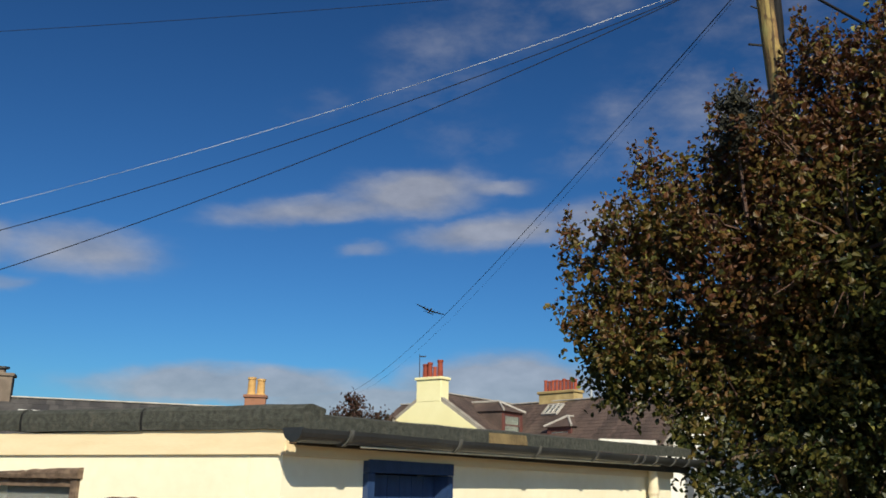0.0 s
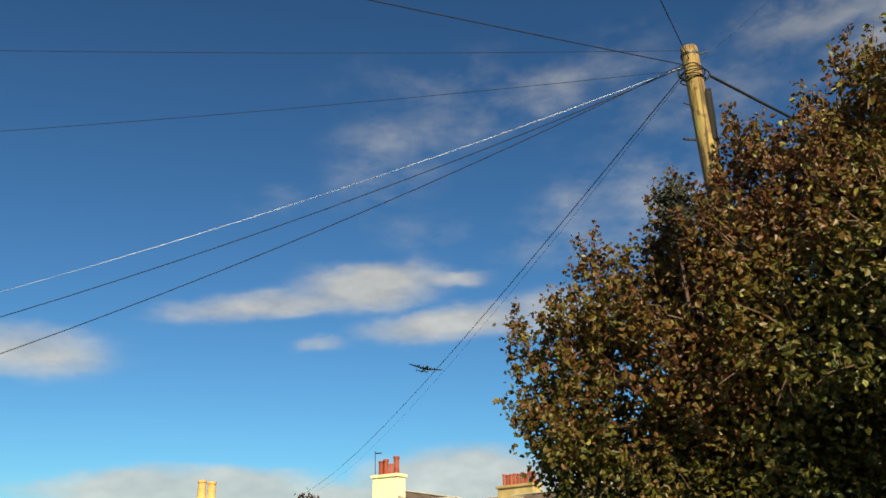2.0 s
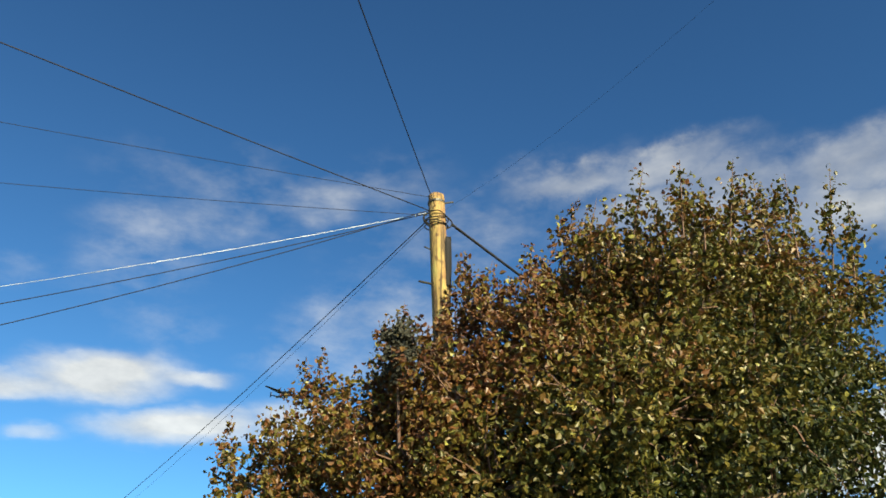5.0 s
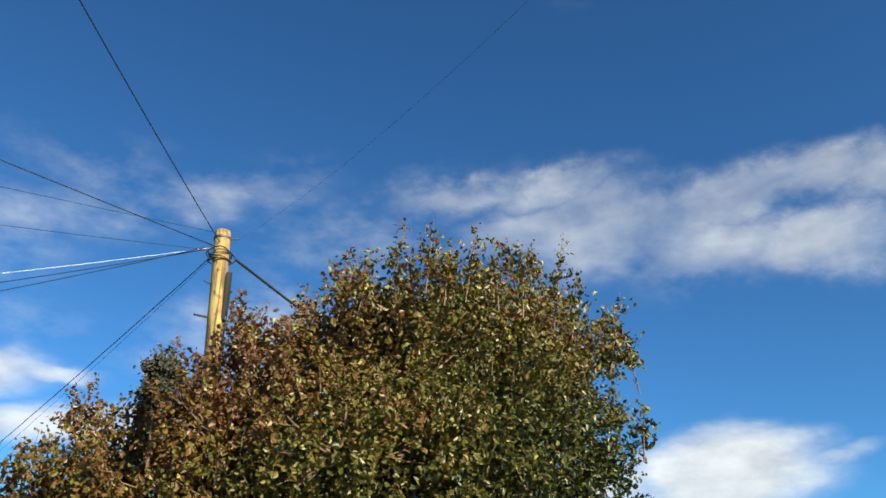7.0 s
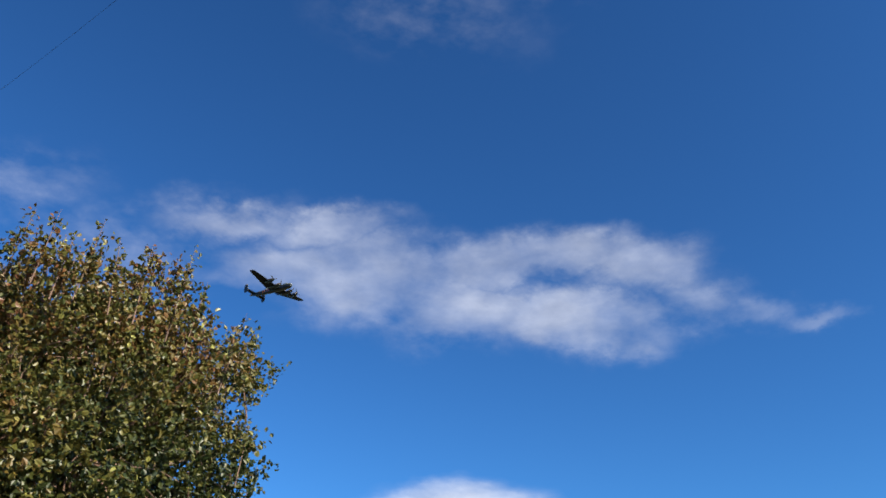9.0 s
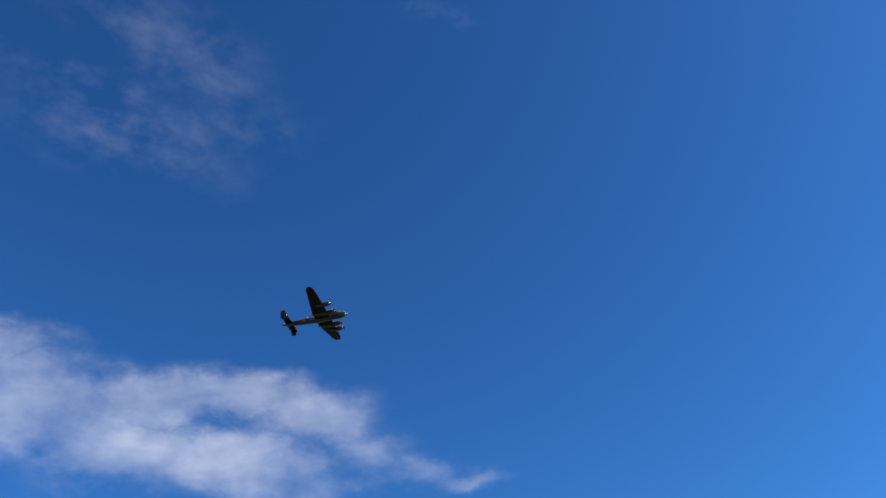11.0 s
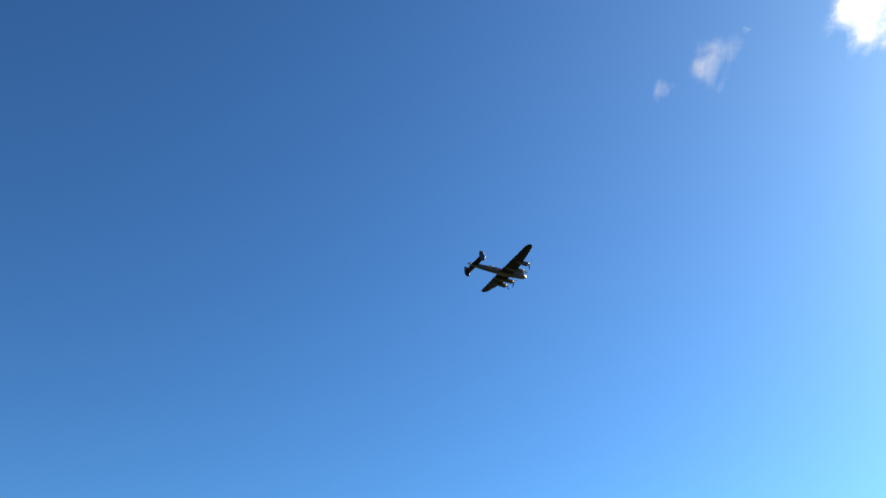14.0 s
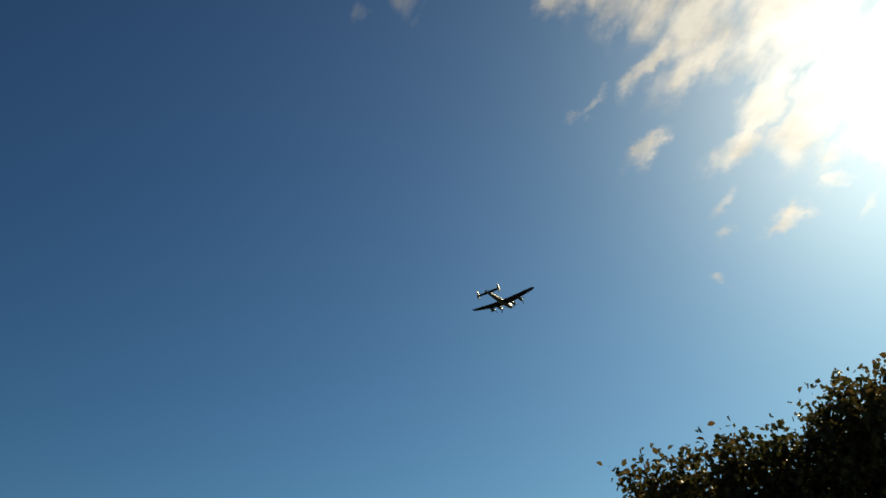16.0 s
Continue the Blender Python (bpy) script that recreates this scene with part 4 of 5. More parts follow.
def yellow_house():
    # ridge runs back from the gable; its right-hand slope carries a dormer
    az = 36.0
    h = gable_house("house", "pale yellow gabled house with a brown slate roof", (-0.75, 42.2, 0), 90 - az, 7.5, 4.3, 3.4, 6.2, M_YELLOW, M_SLATE, 22, 40, (True, False))
    chimney(h, (0.30, 0, 0), 0.63, 1.40, 5.72, 6.72, 0, M_POT, M_YELLOW, turn=0)
    ch = [c for c in h.children if c.name.startswith("chimney")][0]
    for i, (y, ht, r) in enumerate(((0.44, 0.66, 0.13), (0.17, 0.72, 0.13), (-0.12, 0.50, 0.10), (-0.42, 0.80, 0.14))):
        bm = bmesh.new()
        prof = [(0.0, 1.12), (0.08, 1.05), (0.12, 0.95), (0.85, 0.86), (0.88, 1.02), (1.0, 1.02)]
        add_loft(bm, [[(r * q * math.cos(2 * math.pi * k / 12), y + r * q * math.sin(2 * math.pi * k / 12), 6.848 + ht * t) for k in range(12)] for t, q in prof])
        part("chimney_pot", bm, M_POT, ch)
    aerial = part("aerial_mast", tube([(0.0, 0.78, 5.7), (0.0, 0.80, 8.0)], [0.022, 0.018], 6), M_DARKMETAL, ch, "thin television aerial mast")
    part("aerial_arm", tube([(0.0, 0.80, 7.9), (0.25, 0.62, 7.92)], [0.03, 0.03], 6), M_DARKMETAL, aerial)
    part("mast_bracket", tube([(0.0, 0.66, 5.9), (0.0, 0.79, 5.9)], [0.02, 0.02], 6), M_DARKMETAL, aerial)
    dormer(h, (2.9, -2.75, 4.22), 0, 1.65, 3.25, 1.15, 0.5)
    return h


yellow_house()


def brown_house():
    # ridge from behind the yellow house towards the white cottage
    a, b = Vector((2.6, 47.3, 0)), Vector((10.9, 38.2, 0))
    turn = math.degrees(math.atan2(b.y - a.y, b.x - a.x))
    h = gable_house("house", "long house with a brown slate roof and nine red chimney pots", (*a[:2], 0), turn, (b - a).length, 4.3, 2.3, 6.02, M_WHITE, M_SLATE, 24, 60, (False, True))
    chimney(h, (4.2, 0.25, 0), 2.15, 0.7, 5.3, 6.42, 9, M_POT, M_STONE, turn=2, pot_h=0.55, pot_r=0.095, jitter=0.07)
    # its near-black blind stands in for a dark room behind the pane
    dormer(h, (6.0, -1.98, 4.02), 0, 1.35, 2.0, 0.62, 0.5, M_DARKIN)
    # rooflight
    k = math.atan2(6.02 - 2.3, 4.3)
    rl = new("rooflight")
    rl.parent = h
    rl.matrix_local = Matrix.Translation((4.45, -0.60, 5.56)) @ Matrix.Rotation(k, 4, "X")
    bm = bmesh.new()
    for lo, hi in (((-0.48, -0.4, 0.0), (-0.40, 0.4, 0.1)), ((0.40, -0.4, 0.0), (0.48, 0.4, 0.1)), ((-0.40, -0.4, 0), (0.40, -0.32, 0.1)),
                   ((-0.40, 0.32, 0), (0.40, 0.4, 0.1)), ((-0.16, -0.32, 0), (-0.11, 0.32, 0.1)), ((0.11, -0.32, 0), (0.16, 0.32, 0.1))):
        add_box(bm, lo, hi)
    part("rooflight_frame", bm, M_LEAD, rl)
    part("pane", box((-0.40, -0.32, 0.03), (0.40, 0.32, 0.05)), M_GLASS, rl)
    part("flue", tube([(6.2, 0.1, 5.9), (6.2, 0.1, 6.62)], [0.07, 0.07], 10), M_METAL, h, "bright metal flue")
    part("flue", tube([(8.6, 0.1, 5.9), (8.6, 0.1, 6.9)], [0.06, 0.06], 10), M_METAL, h, "bright metal flue")
    return h


brown_house()

h = gable_house("house", "grey slate cottage roof with pale ridge flashing", (-18.6, 37.7, 0), 19.0, 9.5, 3.8, 2.3, 5.15, M_BROWNR, M_SLATE2, 11, 28, (False, False))
chimney(h, (0.17, 0.1, 0), 1.0, 0.8, 4.2, 6.00, 1, M_BROWNR, M_BROWNR, turn=0, pot_h=0.25, pot_r=0.2)
part("cowl", tube([(0.17, 0.1, 6.33), (0.17, 0.1, 6.41)], [0.3, 0.3], 10), M_DARKMETAL, h, "flat metal chimney cowl")
part("roof_sheet", box((-0.40, -0.10, 0.05), (0.40, 0.10, 0.09), 0.01, Matrix.Translation((1.5, -0.86, 4.50)) @ Matrix.Rotation(math.atan2(2.85, 3.8), 4, "X")), M_WINWHITE, h, "white sheet on the slates")
part("white_post", box((0.2, -1.5, 3.4), (0.32, -1.4, 5.1)), M_WINWHITE, h)
h = gable_house("house", "low brick cottage seen only by its chimney", (-10.6, 43.0, 0), 8.0, 7.0, 3.4, 2.2, 4.75, M_BRICK, M_SLATE2, 9, 20, (False, False))
chimney(h, (1.75, -0.9, 0), 0.95, 0.6, 3.6, 5.74, 2, M_POTY, M_BRICK, turn=0, pot_h=0.78, pot_r=0.2, jitter=0.06)

h = gable_house("house", "small brown-roofed house behind the yellow gable", (-2.3, 47.5, 0), -38.0, 4.5, 3.0, 3.9, 6.0, M_WHITE, M_SLATE, 12, 16, (False, False))
h = gable_house("house", "white harled cottage behind the tree", (10.3, 33.0, 0), 10.0, 8.0, 3.4, 3.2, 5.6, M_WHITE, M_SLATE, 9, 22, (False, False))


# ---------------------------------------------------------------- trees
def add_leaves(verts, faces, centre, radius, count, size, rng, shell=0.62, squash=1.0, droop=0.35, gaps=False):
    """Small folded leaves through the outer part of a lobe, in sprigs."""
    cx, cy, cz = centre
    sprigs, per = max(1, count // 9), min(9, count)
    bases, ways = [], []
    for d in rng.normal(size=(sprigs, 3)):
        d = d / (np.linalg.norm(d) + 1e-9)
        rr = radius * (shell + (1.06 - shell) * rng.random() ** 0.75)
        if rng.random() < 0.05:
            rr = radius * (1.04 + 0.16 * rng.random())
        rr *= 1 + 0.26 * noise.noise((d[0] * 2.1 + cx, d[1] * 2.1 + cy, d[2] * 2.1 + cz))
        base = np.array([cx + d[0] * rr, cy + d[1] * rr, cz + d[2] * rr * squash])
        if gaps and rng.random() < 0.85 and noise.noise((base[0] * 1.7, base[1] * 1.7, base[2] * 1.5 + 4.0)) < -0.10:
            continue
        way = d + np.array([0, 0, 0.55]) + rng.normal(size=3) * 0.35
        bases.append(base)
        ways.append(way / np.linalg.norm(way))
    if not bases:
        return
    n = len(bases) * per
    way = np.repeat(np.array(ways), per, axis=0)
    step = np.tile(np.arange(per) - 4, len(bases))[:, None]
    p = np.repeat(np.array(bases), per, axis=0) + way * step * size * 0.55 + rng.normal(size=(n, 3)) * size * 0.55
    ax = rng.normal(size=(n, 3)) + way * 0.4 + np.array([0, 0, -droop])
    ax /= np.linalg.norm(ax, axis=1)[:, None]
    sd = np.cross(ax, rng.normal(size=(n, 3)))
    sd /= np.linalg.norm(sd, axis=1)[:, None] + 1e-9
    up = np.cross(sd, ax)
    ln = size * (0.6 + 0.8 * rng.random((n, 1)))
    wd = ln * (0.28 + 0.12 * rng.random((n, 1)))
    fold = up * wd * 0.35
    six = np.stack((p - ax * ln * 0.5, p - ax * ln * 0.12 + sd * wd + fold, p + ax * ln * 0.25 + sd * wd * 0.75 + fold, p + ax * ln * 0.5 - up * ln * 0.08,
                    p + ax * ln * 0.25 - sd * wd * 0.75 + fold, p - ax * ln * 0.12 - sd * wd + fold), axis=1)
    first = len(verts)
    verts.extend(six.reshape(-1, 3).tolist())
    for i in range(first, first + 6 * n, 6):
        faces.append((i, i + 1, i + 2, i + 3))
        faces.append((i, i + 3, i + 4, i + 5))


def mesh_part(name, verts, faces, mat, parent, label=""):
    me = bpy.data.meshes.new(name)
    me.from_pydata([tuple(v) for v in verts], [], faces)
    me.materials.append(mat)
    ob = new(name, me)
    ob.parent = parent
    if label:
        ob["label"] = label
    return ob


def limb_points(a, b, rng, wob=0.12, n=6):
    a, b = Vector(a), Vector(b)
    pts = []
    for i in range(n):
        f = i / (n - 1)
        p = a.lerp(b, f)
        s = math.sin(math.pi * f) * wob * (b - a).length
        p += Vector(rng.normal(size=3)) * s * 0.45 + Vector((0, 0, s * 0.5))
        pts.append(p)
    return pts


def tree(name, label, foot, fork, lobes, per_area, leaf, mat, trunk_r, seed, twigs=6, shoots=12, gaps=False, spires=()):
    rng = np.random.default_rng(seed)
    t = thing(name, label, "tree", foot)
    fx, fy, fz = foot
    top = Vector(fork) - Vector(foot)
    pts = limb_points((0, 0, -0.15), top, rng, 0.05, 7)
    part("trunk", tube(pts, [trunk_r * (1.25 - 0.6 * i / 6) for i in range(7)], 12), M_BARK, t, smooth=True)
    verts, faces = [], []
    tv = bmesh.new()
    for i, (x, y, z, r) in enumerate(lobes):
        c = Vector((x - fx, y - fy, z - fz))
        lp = limb_points(top, c, rng, 0.10, 6)
        part("limb", tube(lp, [trunk_r * (0.55 - 0.09 * k) for k in range(6)], 8), M_BARK, t, smooth=True)
        for _ in range(int(twigs * r * r * 3) + 3):
            d = Vector(rng.normal(size=3)).normalized()
            d.z += 0.25
            e = c + d.normalized() * r * (0.85 + 0.35 * rng.random())
            tp = limb_points(c + d * r * 0.15, e, rng, 0.10, 5)
            add_loft(tv, tube_rings(tp, [0.016, 0.012, 0.009, 0.006, 0.003], 4))
        n = int(per_area * 4 * math.pi * r * r)
        add_leaves(verts, faces, tuple(c), r, n, leaf, rng, gaps=gaps)
        # upright shoots that stand out of the crown
        for _ in range(int(shoots * r)):
            d = rng.normal(size=3)
            d[2] = abs(d[2]) * 1.2
            d /= np.linalg.norm(d)
            s0 = np.array(c) + d * r * 0.9
            way = d * 0.8 + np.array([0, 0, 0.9]) + rng.normal(size=3) * 0.25
            way /= np.linalg.norm(way)
            ln = 0.16 + 0.30 * rng.random()
            add_loft(tv, tube_rings([Vector(s0), Vector(s0 + way * ln * 0.55), Vector(s0 + way * ln)], [0.006, 0.004, 0.002], 4))
            for q in range(7):
                add_leaves(verts, faces, tuple(s0 + way * ln * (0.25 + 0.75 * q / 6)), 0.035, 9 if q % 3 == 0 else 4, leaf * 0.9, rng, 0.2)
        add_leaves(verts, faces, tuple(c), r * 0.72, int(n * 0.35), leaf * 1.1, rng, 0.35)
    for x, y, z, ln in spires:
        ln *= 1.3
        s0 = np.array((x - fx, y - fy, z - fz))
        way = np.array([0.10, -0.05, 1.0]) + rng.normal(size=3) * 0.10
        way /= np.linalg.norm(way)
        add_loft(tv, tube_rings([Vector(s0 - way * 0.3), Vector(s0 + way * ln * 0.5), Vector(s0 + way * ln)], [0.009, 0.006, 0.002], 4))
        count = int(ln * 26) + 5
        for q in range(count):
            f = q / (count - 1)
            wide = 0.02 + 0.09 * (1 - f)
            at = s0 + way * ln * (f * 1.0 - 0.05) + rng.normal(size=3) * wide * 0.5
            add_leaves(verts, faces, tuple(at), wide, 9 if f < 0.5 else 3, leaf * (1.0 - 0.25 * f), rng, 0.2)
    part("twig_mass", tv, M_TWIG, t)["kind"] = "stuff"
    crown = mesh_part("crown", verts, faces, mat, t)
    crown["kind"] = "stuff"
    return t


CROWN = [
    (6.37, 8.19, 6.98, 0.45), (5.42, 8.27, 6.42, 0.60), (7.33, 8.21, 6.85, 0.82), (8.28, 8.30, 6.45, 0.76), (5.77, 8.04, 5.61, 1.17), (7.12, 8.22, 5.45, 1.24), (8.58, 8.45, 5.42, 0.72),
    (4.77, 8.34, 5.12, 1.07), (4.26, 9.23, 5.58, 0.69), (3.93, 9.52, 4.90, 0.98), (3.00, 9.87, 4.89, 0.38), (2.54, 10.01, 4.42, 0.42), (4.01, 9.19, 6.22, 0.18), (2.03, 10.09, 3.34, 0.53),
    (2.87, 9.89, 3.64, 1.02), (3.22, 9.69, 2.28, 0.80), (3.63, 9.53, 3.04, 1.09), (4.10, 9.80, 2.00, 0.95), (2.76, 9.90, 2.76, 0.61), (4.50, 9.30, 3.10, 1.10),
]
CROWN += [
    (2.55, 10.08, 5.14, 0.31), (3.24, 9.79, 5.12, 0.33), (1.61, 10.19, 3.67, 0.17), (4.06, 8.87, 6.18, 0.24), (4.43, 8.35, 5.74, 0.42), (2.55, 9.26, 2.03, 0.36), (3.49, 9.41, 5.28, 0.43),
    (8.79, 8.04, 6.79, 0.31), (8.97, 8.15, 5.87, 0.24), (3.70, 8.75, 4.90, 0.72), (3.20, 9.10, 4.30, 0.80), (3.90, 9.50, 2.90, 0.85), (3.90, 8.30, 4.00, 0.90), (4.70, 7.30, 4.50, 0.85),
    (5.50, 7.30, 4.70, 0.95), (6.50, 7.40, 4.90, 1.00), (4.40, 7.60, 3.70, 0.70), (5.20, 7.50, 3.40, 0.90), (4.50, 9.90, 1.50, 0.90), (5.20, 9.90, 1.60, 1.00),
]
CROWN += [
    (5.80, 9.60, 2.10, 1.00), (5.60, 9.80, 4.20, 1.90), (7.30, 9.80, 4.60, 1.70), (4.30, 10.30, 3.40, 1.50), (5.00, 9.60, 2.20, 1.50), (6.50, 9.40, 2.60, 1.50), (8.00, 9.30, 3.60, 1.40),
    (6.90, 10.00, 5.90, 1.25), (8.10, 9.60, 5.30, 1.10), (6.00, 9.50, 6.20, 1.10), (6.00, 8.20, 6.40, 0.81), (6.90, 8.20, 6.30, 0.95), (7.80, 8.30, 6.20, 0.90), (5.00, 8.50, 5.90, 0.70),
    (2.60, 9.70, 4.50, 0.48), (2.20, 9.80, 4.00, 0.27), (2.00, 9.90, 3.20, 0.50), (8.60, 8.30, 4.80, 0.65),
]
CROWN += [(1.85, 10.10, 4.00, 0.42), (1.75, 10.20, 3.40, 0.40), (1.98, 10.10, 2.90, 0.38), (2.05, 10.00, 4.35, 0.34), (1.60, 10.20, 4.30, 0.22)]
# tall shoots above the outline: foot and length
SPIRES = [
    (4.71, 7.63, 6.40, 0.62), (4.84, 7.35, 6.38, 0.51), (5.38, 6.75, 6.60, 0.57), (5.59, 6.70, 6.49, 0.44), (5.76, 6.48, 6.50, 0.51), (6.05, 6.37, 6.39, 0.47), (6.31, 6.25, 6.32, 0.55),
    (6.69, 6.17, 6.24, 0.63), (6.93, 6.18, 6.16, 0.51), (7.40, 6.13, 5.83, 0.57), (7.66, 6.14, 5.67, 0.28), (7.79, 6.22, 4.93, 0.31), (4.95, 8.57, 7.02, 0.57), (5.33, 7.52, 6.99, 0.45),
]
SPIRES += [
    (5.47, 7.34, 6.69, 0.31), (5.55, 6.99, 6.68, 0.40), (5.74, 6.90, 6.58, 0.37), (4.64, 8.92, 6.74, 0.41), (3.93, 9.25, 6.55, 0.45), (4.04, 9.04, 6.39, 0.41), (2.38, 10.34, 5.47, 0.47),
    (2.24, 10.50, 5.39, 0.39), (3.28, 9.62, 5.82, 0.57), (3.09, 9.72, 5.71, 0.48), (1.95, 10.91, 4.95, 0.36), (1.48, 11.12, 4.85, 0.36),
]
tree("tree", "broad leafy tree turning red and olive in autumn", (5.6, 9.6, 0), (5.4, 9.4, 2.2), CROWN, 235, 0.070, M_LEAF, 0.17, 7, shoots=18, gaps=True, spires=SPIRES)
TREE2 = [(9.78, -12.34, 4.40, 0.48), (9.04, -12.79, 4.47, 0.53), (8.42, -13.12, 4.32, 0.64), (7.48, -13.53, 4.70, 0.76), (7.98, -13.32, 3.85, 1.0),
         (7.46, -14.07, 4.17, 1.15), (9.21, -12.69, 3.75, 0.9), (6.88, -14.79, 4.77, 1.2)]
tree("tree", "dark backlit oak with clumped lobed leaves", (8.0, -13.8, 0), (8.0, -13.7, 2.0), TREE2, 240, 0.086, M_LEAF2, 0.2, 12, shoots=2)
FAR = [(-4.05, 41.8, 5.05, 0.62), (-4.1, 41.8, 5.6, 0.34), (-4.8, 41.7, 4.6, 0.55), (-3.3, 41.8, 4.7, 0.45), (-2.75, 41.8, 4.5, 0.45), (-5.3, 41.6, 4.2, 0.5)]
tree("tree", "small dark red-leaved tree beside the yellow house", (-4.0, 41.8, 0), (-4.0, 41.8, 2.6), FAR, 90, 0.13, M_LEAF3, 0.12, 15, twigs=3, shoots=4)

nest = thing("leaf_clump", "dense dark clump of dead leaves among the twigs", "clump", (2.99, 8.84, 5.36))
rng = np.random.default_rng(3)
nv, nf = [], []
for k in range(3):
    add_leaves(nv, nf, (0.02 * k, 0, -0.02 + 0.19 * k), 0.135, 420, 0.06, rng, 0.0)
mesh_part("clump_leaves", nv, nf, M_NEST, nest)
part("clump_stick", tube([(0.05, 0, -0.9), (0.02, 0.02, -0.2), (0.0, 0, 0.5)], [0.02, 0.015, 0.008], 6), M_TWIG, nest)


# ---------------------------------------------------------------- pole and wires
POLE_TOP = Vector((3.64, 9.52, 8.02))
POLE_FOOT = Vector((4.03, 9.42, 0.0))


def pole():
    p = thing("telegraph_pole", "weathered wooden telegraph pole carrying many wires", "utility pole", POLE_FOOT)
    top = POLE_TOP - POLE_FOOT
    pts = [Vector((0, 0, -0.2)).lerp(top, i / 14) for i in range(15)]
    bm = bmesh.new()
    rings = []
    for i, c in enumerate(pts):
        r = 0.150 - 0.045 * i / 14
        rings.append([(c.x + r * (1 + 0.05 * noise.noise((math.cos(a) * 2, math.sin(a) * 2, c.z * 0.6))) * math.cos(a),
                       c.y + r * (1 + 0.05 * noise.noise((math.sin(a) * 2, math.cos(a) * 2, c.z * 0.6))) * math.sin(a), c.z) for a in (2 * math.pi * k / 20 for k in range(20))])
    c = pts[-1]
    rings.append([(c.x + 0.096 * math.cos(2 * math.pi * k / 20), c.y + 0.096 * math.sin(2 * math.pi * k / 20), c.z + 0.012) for k in range(20)])
    add_loft(bm, rings)
    part("shaft", bm, M_POLE, p, smooth=True)
    t = top
    part("top_band", tube([(t.x, t.y, t.z - 0.12), (t.x, t.y, t.z - 0.09)], [0.114, 0.114], 16), M_DARKMETAL, p)
    for k, (dz, r, lean) in enumerate(((-0.36, 0.135, 0.03), (-0.41, 0.15, -0.03), (-0.33, 0.14, 0.05), (-0.45, 0.13, 0.0))):
        ring = [(t.x + r * math.cos(a) + 0.02 * math.sin(3 * a + k), t.y + r * math.sin(a), t.z + dz + lean * math.cos(a + k)) for a in (2 * math.pi * q / 20 for q in range(21))]
        part("wire_loop", tube(ring, [0.008] * 21, 5), M_WIRE, p)
    for s, k in ((-1, 0), (1, 1)):
        loop = [(t.x + s * (0.10 + 0.09 * math.sin(a) ** 2 * 1.1), t.y - 0.08 + 0.02 * k, t.z - 0.40 - 0.10 * math.cos(a)) for a in (math.pi * q / 10 for q in range(11))]
        part("drip_loop", tube(loop, [0.010] * 11, 5), M_WIRE, p)
    # spikes
    part("step_bolt", tube([(t.x - 0.02, t.y, t.z - 1.27), (t.x - 0.24, t.y - 0.10, t.z - 1.31)], [0.014, 0.014], 6), M_DARKMETAL, p, "rusty step bolt")
    part("step_bolt", tube([(t.x - 0.05, t.y, t.z - 0.80), (t.x - 0.17, t.y - 0.06, t.z - 0.80)], [0.010, 0.010], 6), M_DARKMETAL, p)
    part("hook", tube([(t.x + 0.05, t.y, t.z - 0.10), (t.x + 0.22, t.y - 0.04, t.z - 0.06)], [0.011, 0.011], 6), M_DARKMETAL, p)
    # cable guard and the joint case on the side
    part("joint_case", tube([(t.x + 0.115, t.y - 0.075, t.z - 1.35), (t.x + 0.118, t.y - 0.075, t.z - 1.30), (t.x + 0.120, t.y - 0.075, t.z - 0.70), (t.x + 0.120, t.y - 0.075, t.z - 0.62)],
                            [0.03, 0.052, 0.052, 0.03], 10), M_WIRE, p, "black cable joint case")
    part("down_cable", tube([(t.x + 0.17, t.y - 0.07, t.z - 0.60), (t.x + 0.18, t.y - 0.07, t.z - 1.0), (t.x + 0.165, t.y - 0.07, t.z - 1.6), (t.x + 0.15, t.y - 0.08, t.z - 3.4)], [0.012] * 4, 6), M_WIRE, p)
    return p


pole()


def wire(name, label, end, sag, drop, r, mat, out=0.10):
    a = POLE_TOP + Vector((0, 0, drop))
    b = Vector(end)
    d = Vector((b.x - a.x, b.y - a.y, 0)).normalized() * out
    a = a + d
    w = thing(name, label, "wire", a, group="overhead wires at the pole")
    pts = []
    n = 40
    for i in range(n + 1):
        s = i / n
        p = a.lerp(b, s)
        p.z -= sag * 4 * s * (1 - s)
        pts.append(p - a)
    part("strand", tube(pts, [r] * (n + 1), 6), mat, w, smooth=True)
    return w


wire("overhead_wire", "bare shiny overhead wire from the pole to houses, glint painted in", (-11.11, 12.00, 4.19), 0.37, -0.25, 0.0026, M_WIREGLINT)
wire("overhead_wire", "dark overhead wire from the pole to houses", (-21.80, 13.93, 3.15), 1.35, -0.26, 0.0055, M_WIRE)
wire("overhead_wire", "dark overhead wire from the pole to houses", (-21.73, 13.42, 1.71), 1.47, -0.22, 0.0055, M_WIRE)
wire("overhead_wire", "dark overhead wire down to the yellow house", (-5.54, 53.39, 7.23), 0.69, -0.24, 0.0070, M_WIRE)
wire("overhead_wire", "thin dark overhead wire down to the yellow house", (-5.37, 53.24, 7.04), 0.84, -0.28, 0.0028, M_WIRE)
wire("overhead_wire", "dark overhead wire crossing high over the yard", (-28.14, -1.20, 8.79), 0.38, -0.25, 0.0070, M_WIRE)
wire("overhead_wire", "thin dark overhead wire crossing the sky", (-28.18, 7.48, 7.80), 0.49, -0.03, 0.0035, M_WIRE)
wire("overhead_wire", "thin dark overhead wire crossing the sky", (-17.47, 10.65, 6.79), 0.30, -0.30, 0.0035, M_WIRE)
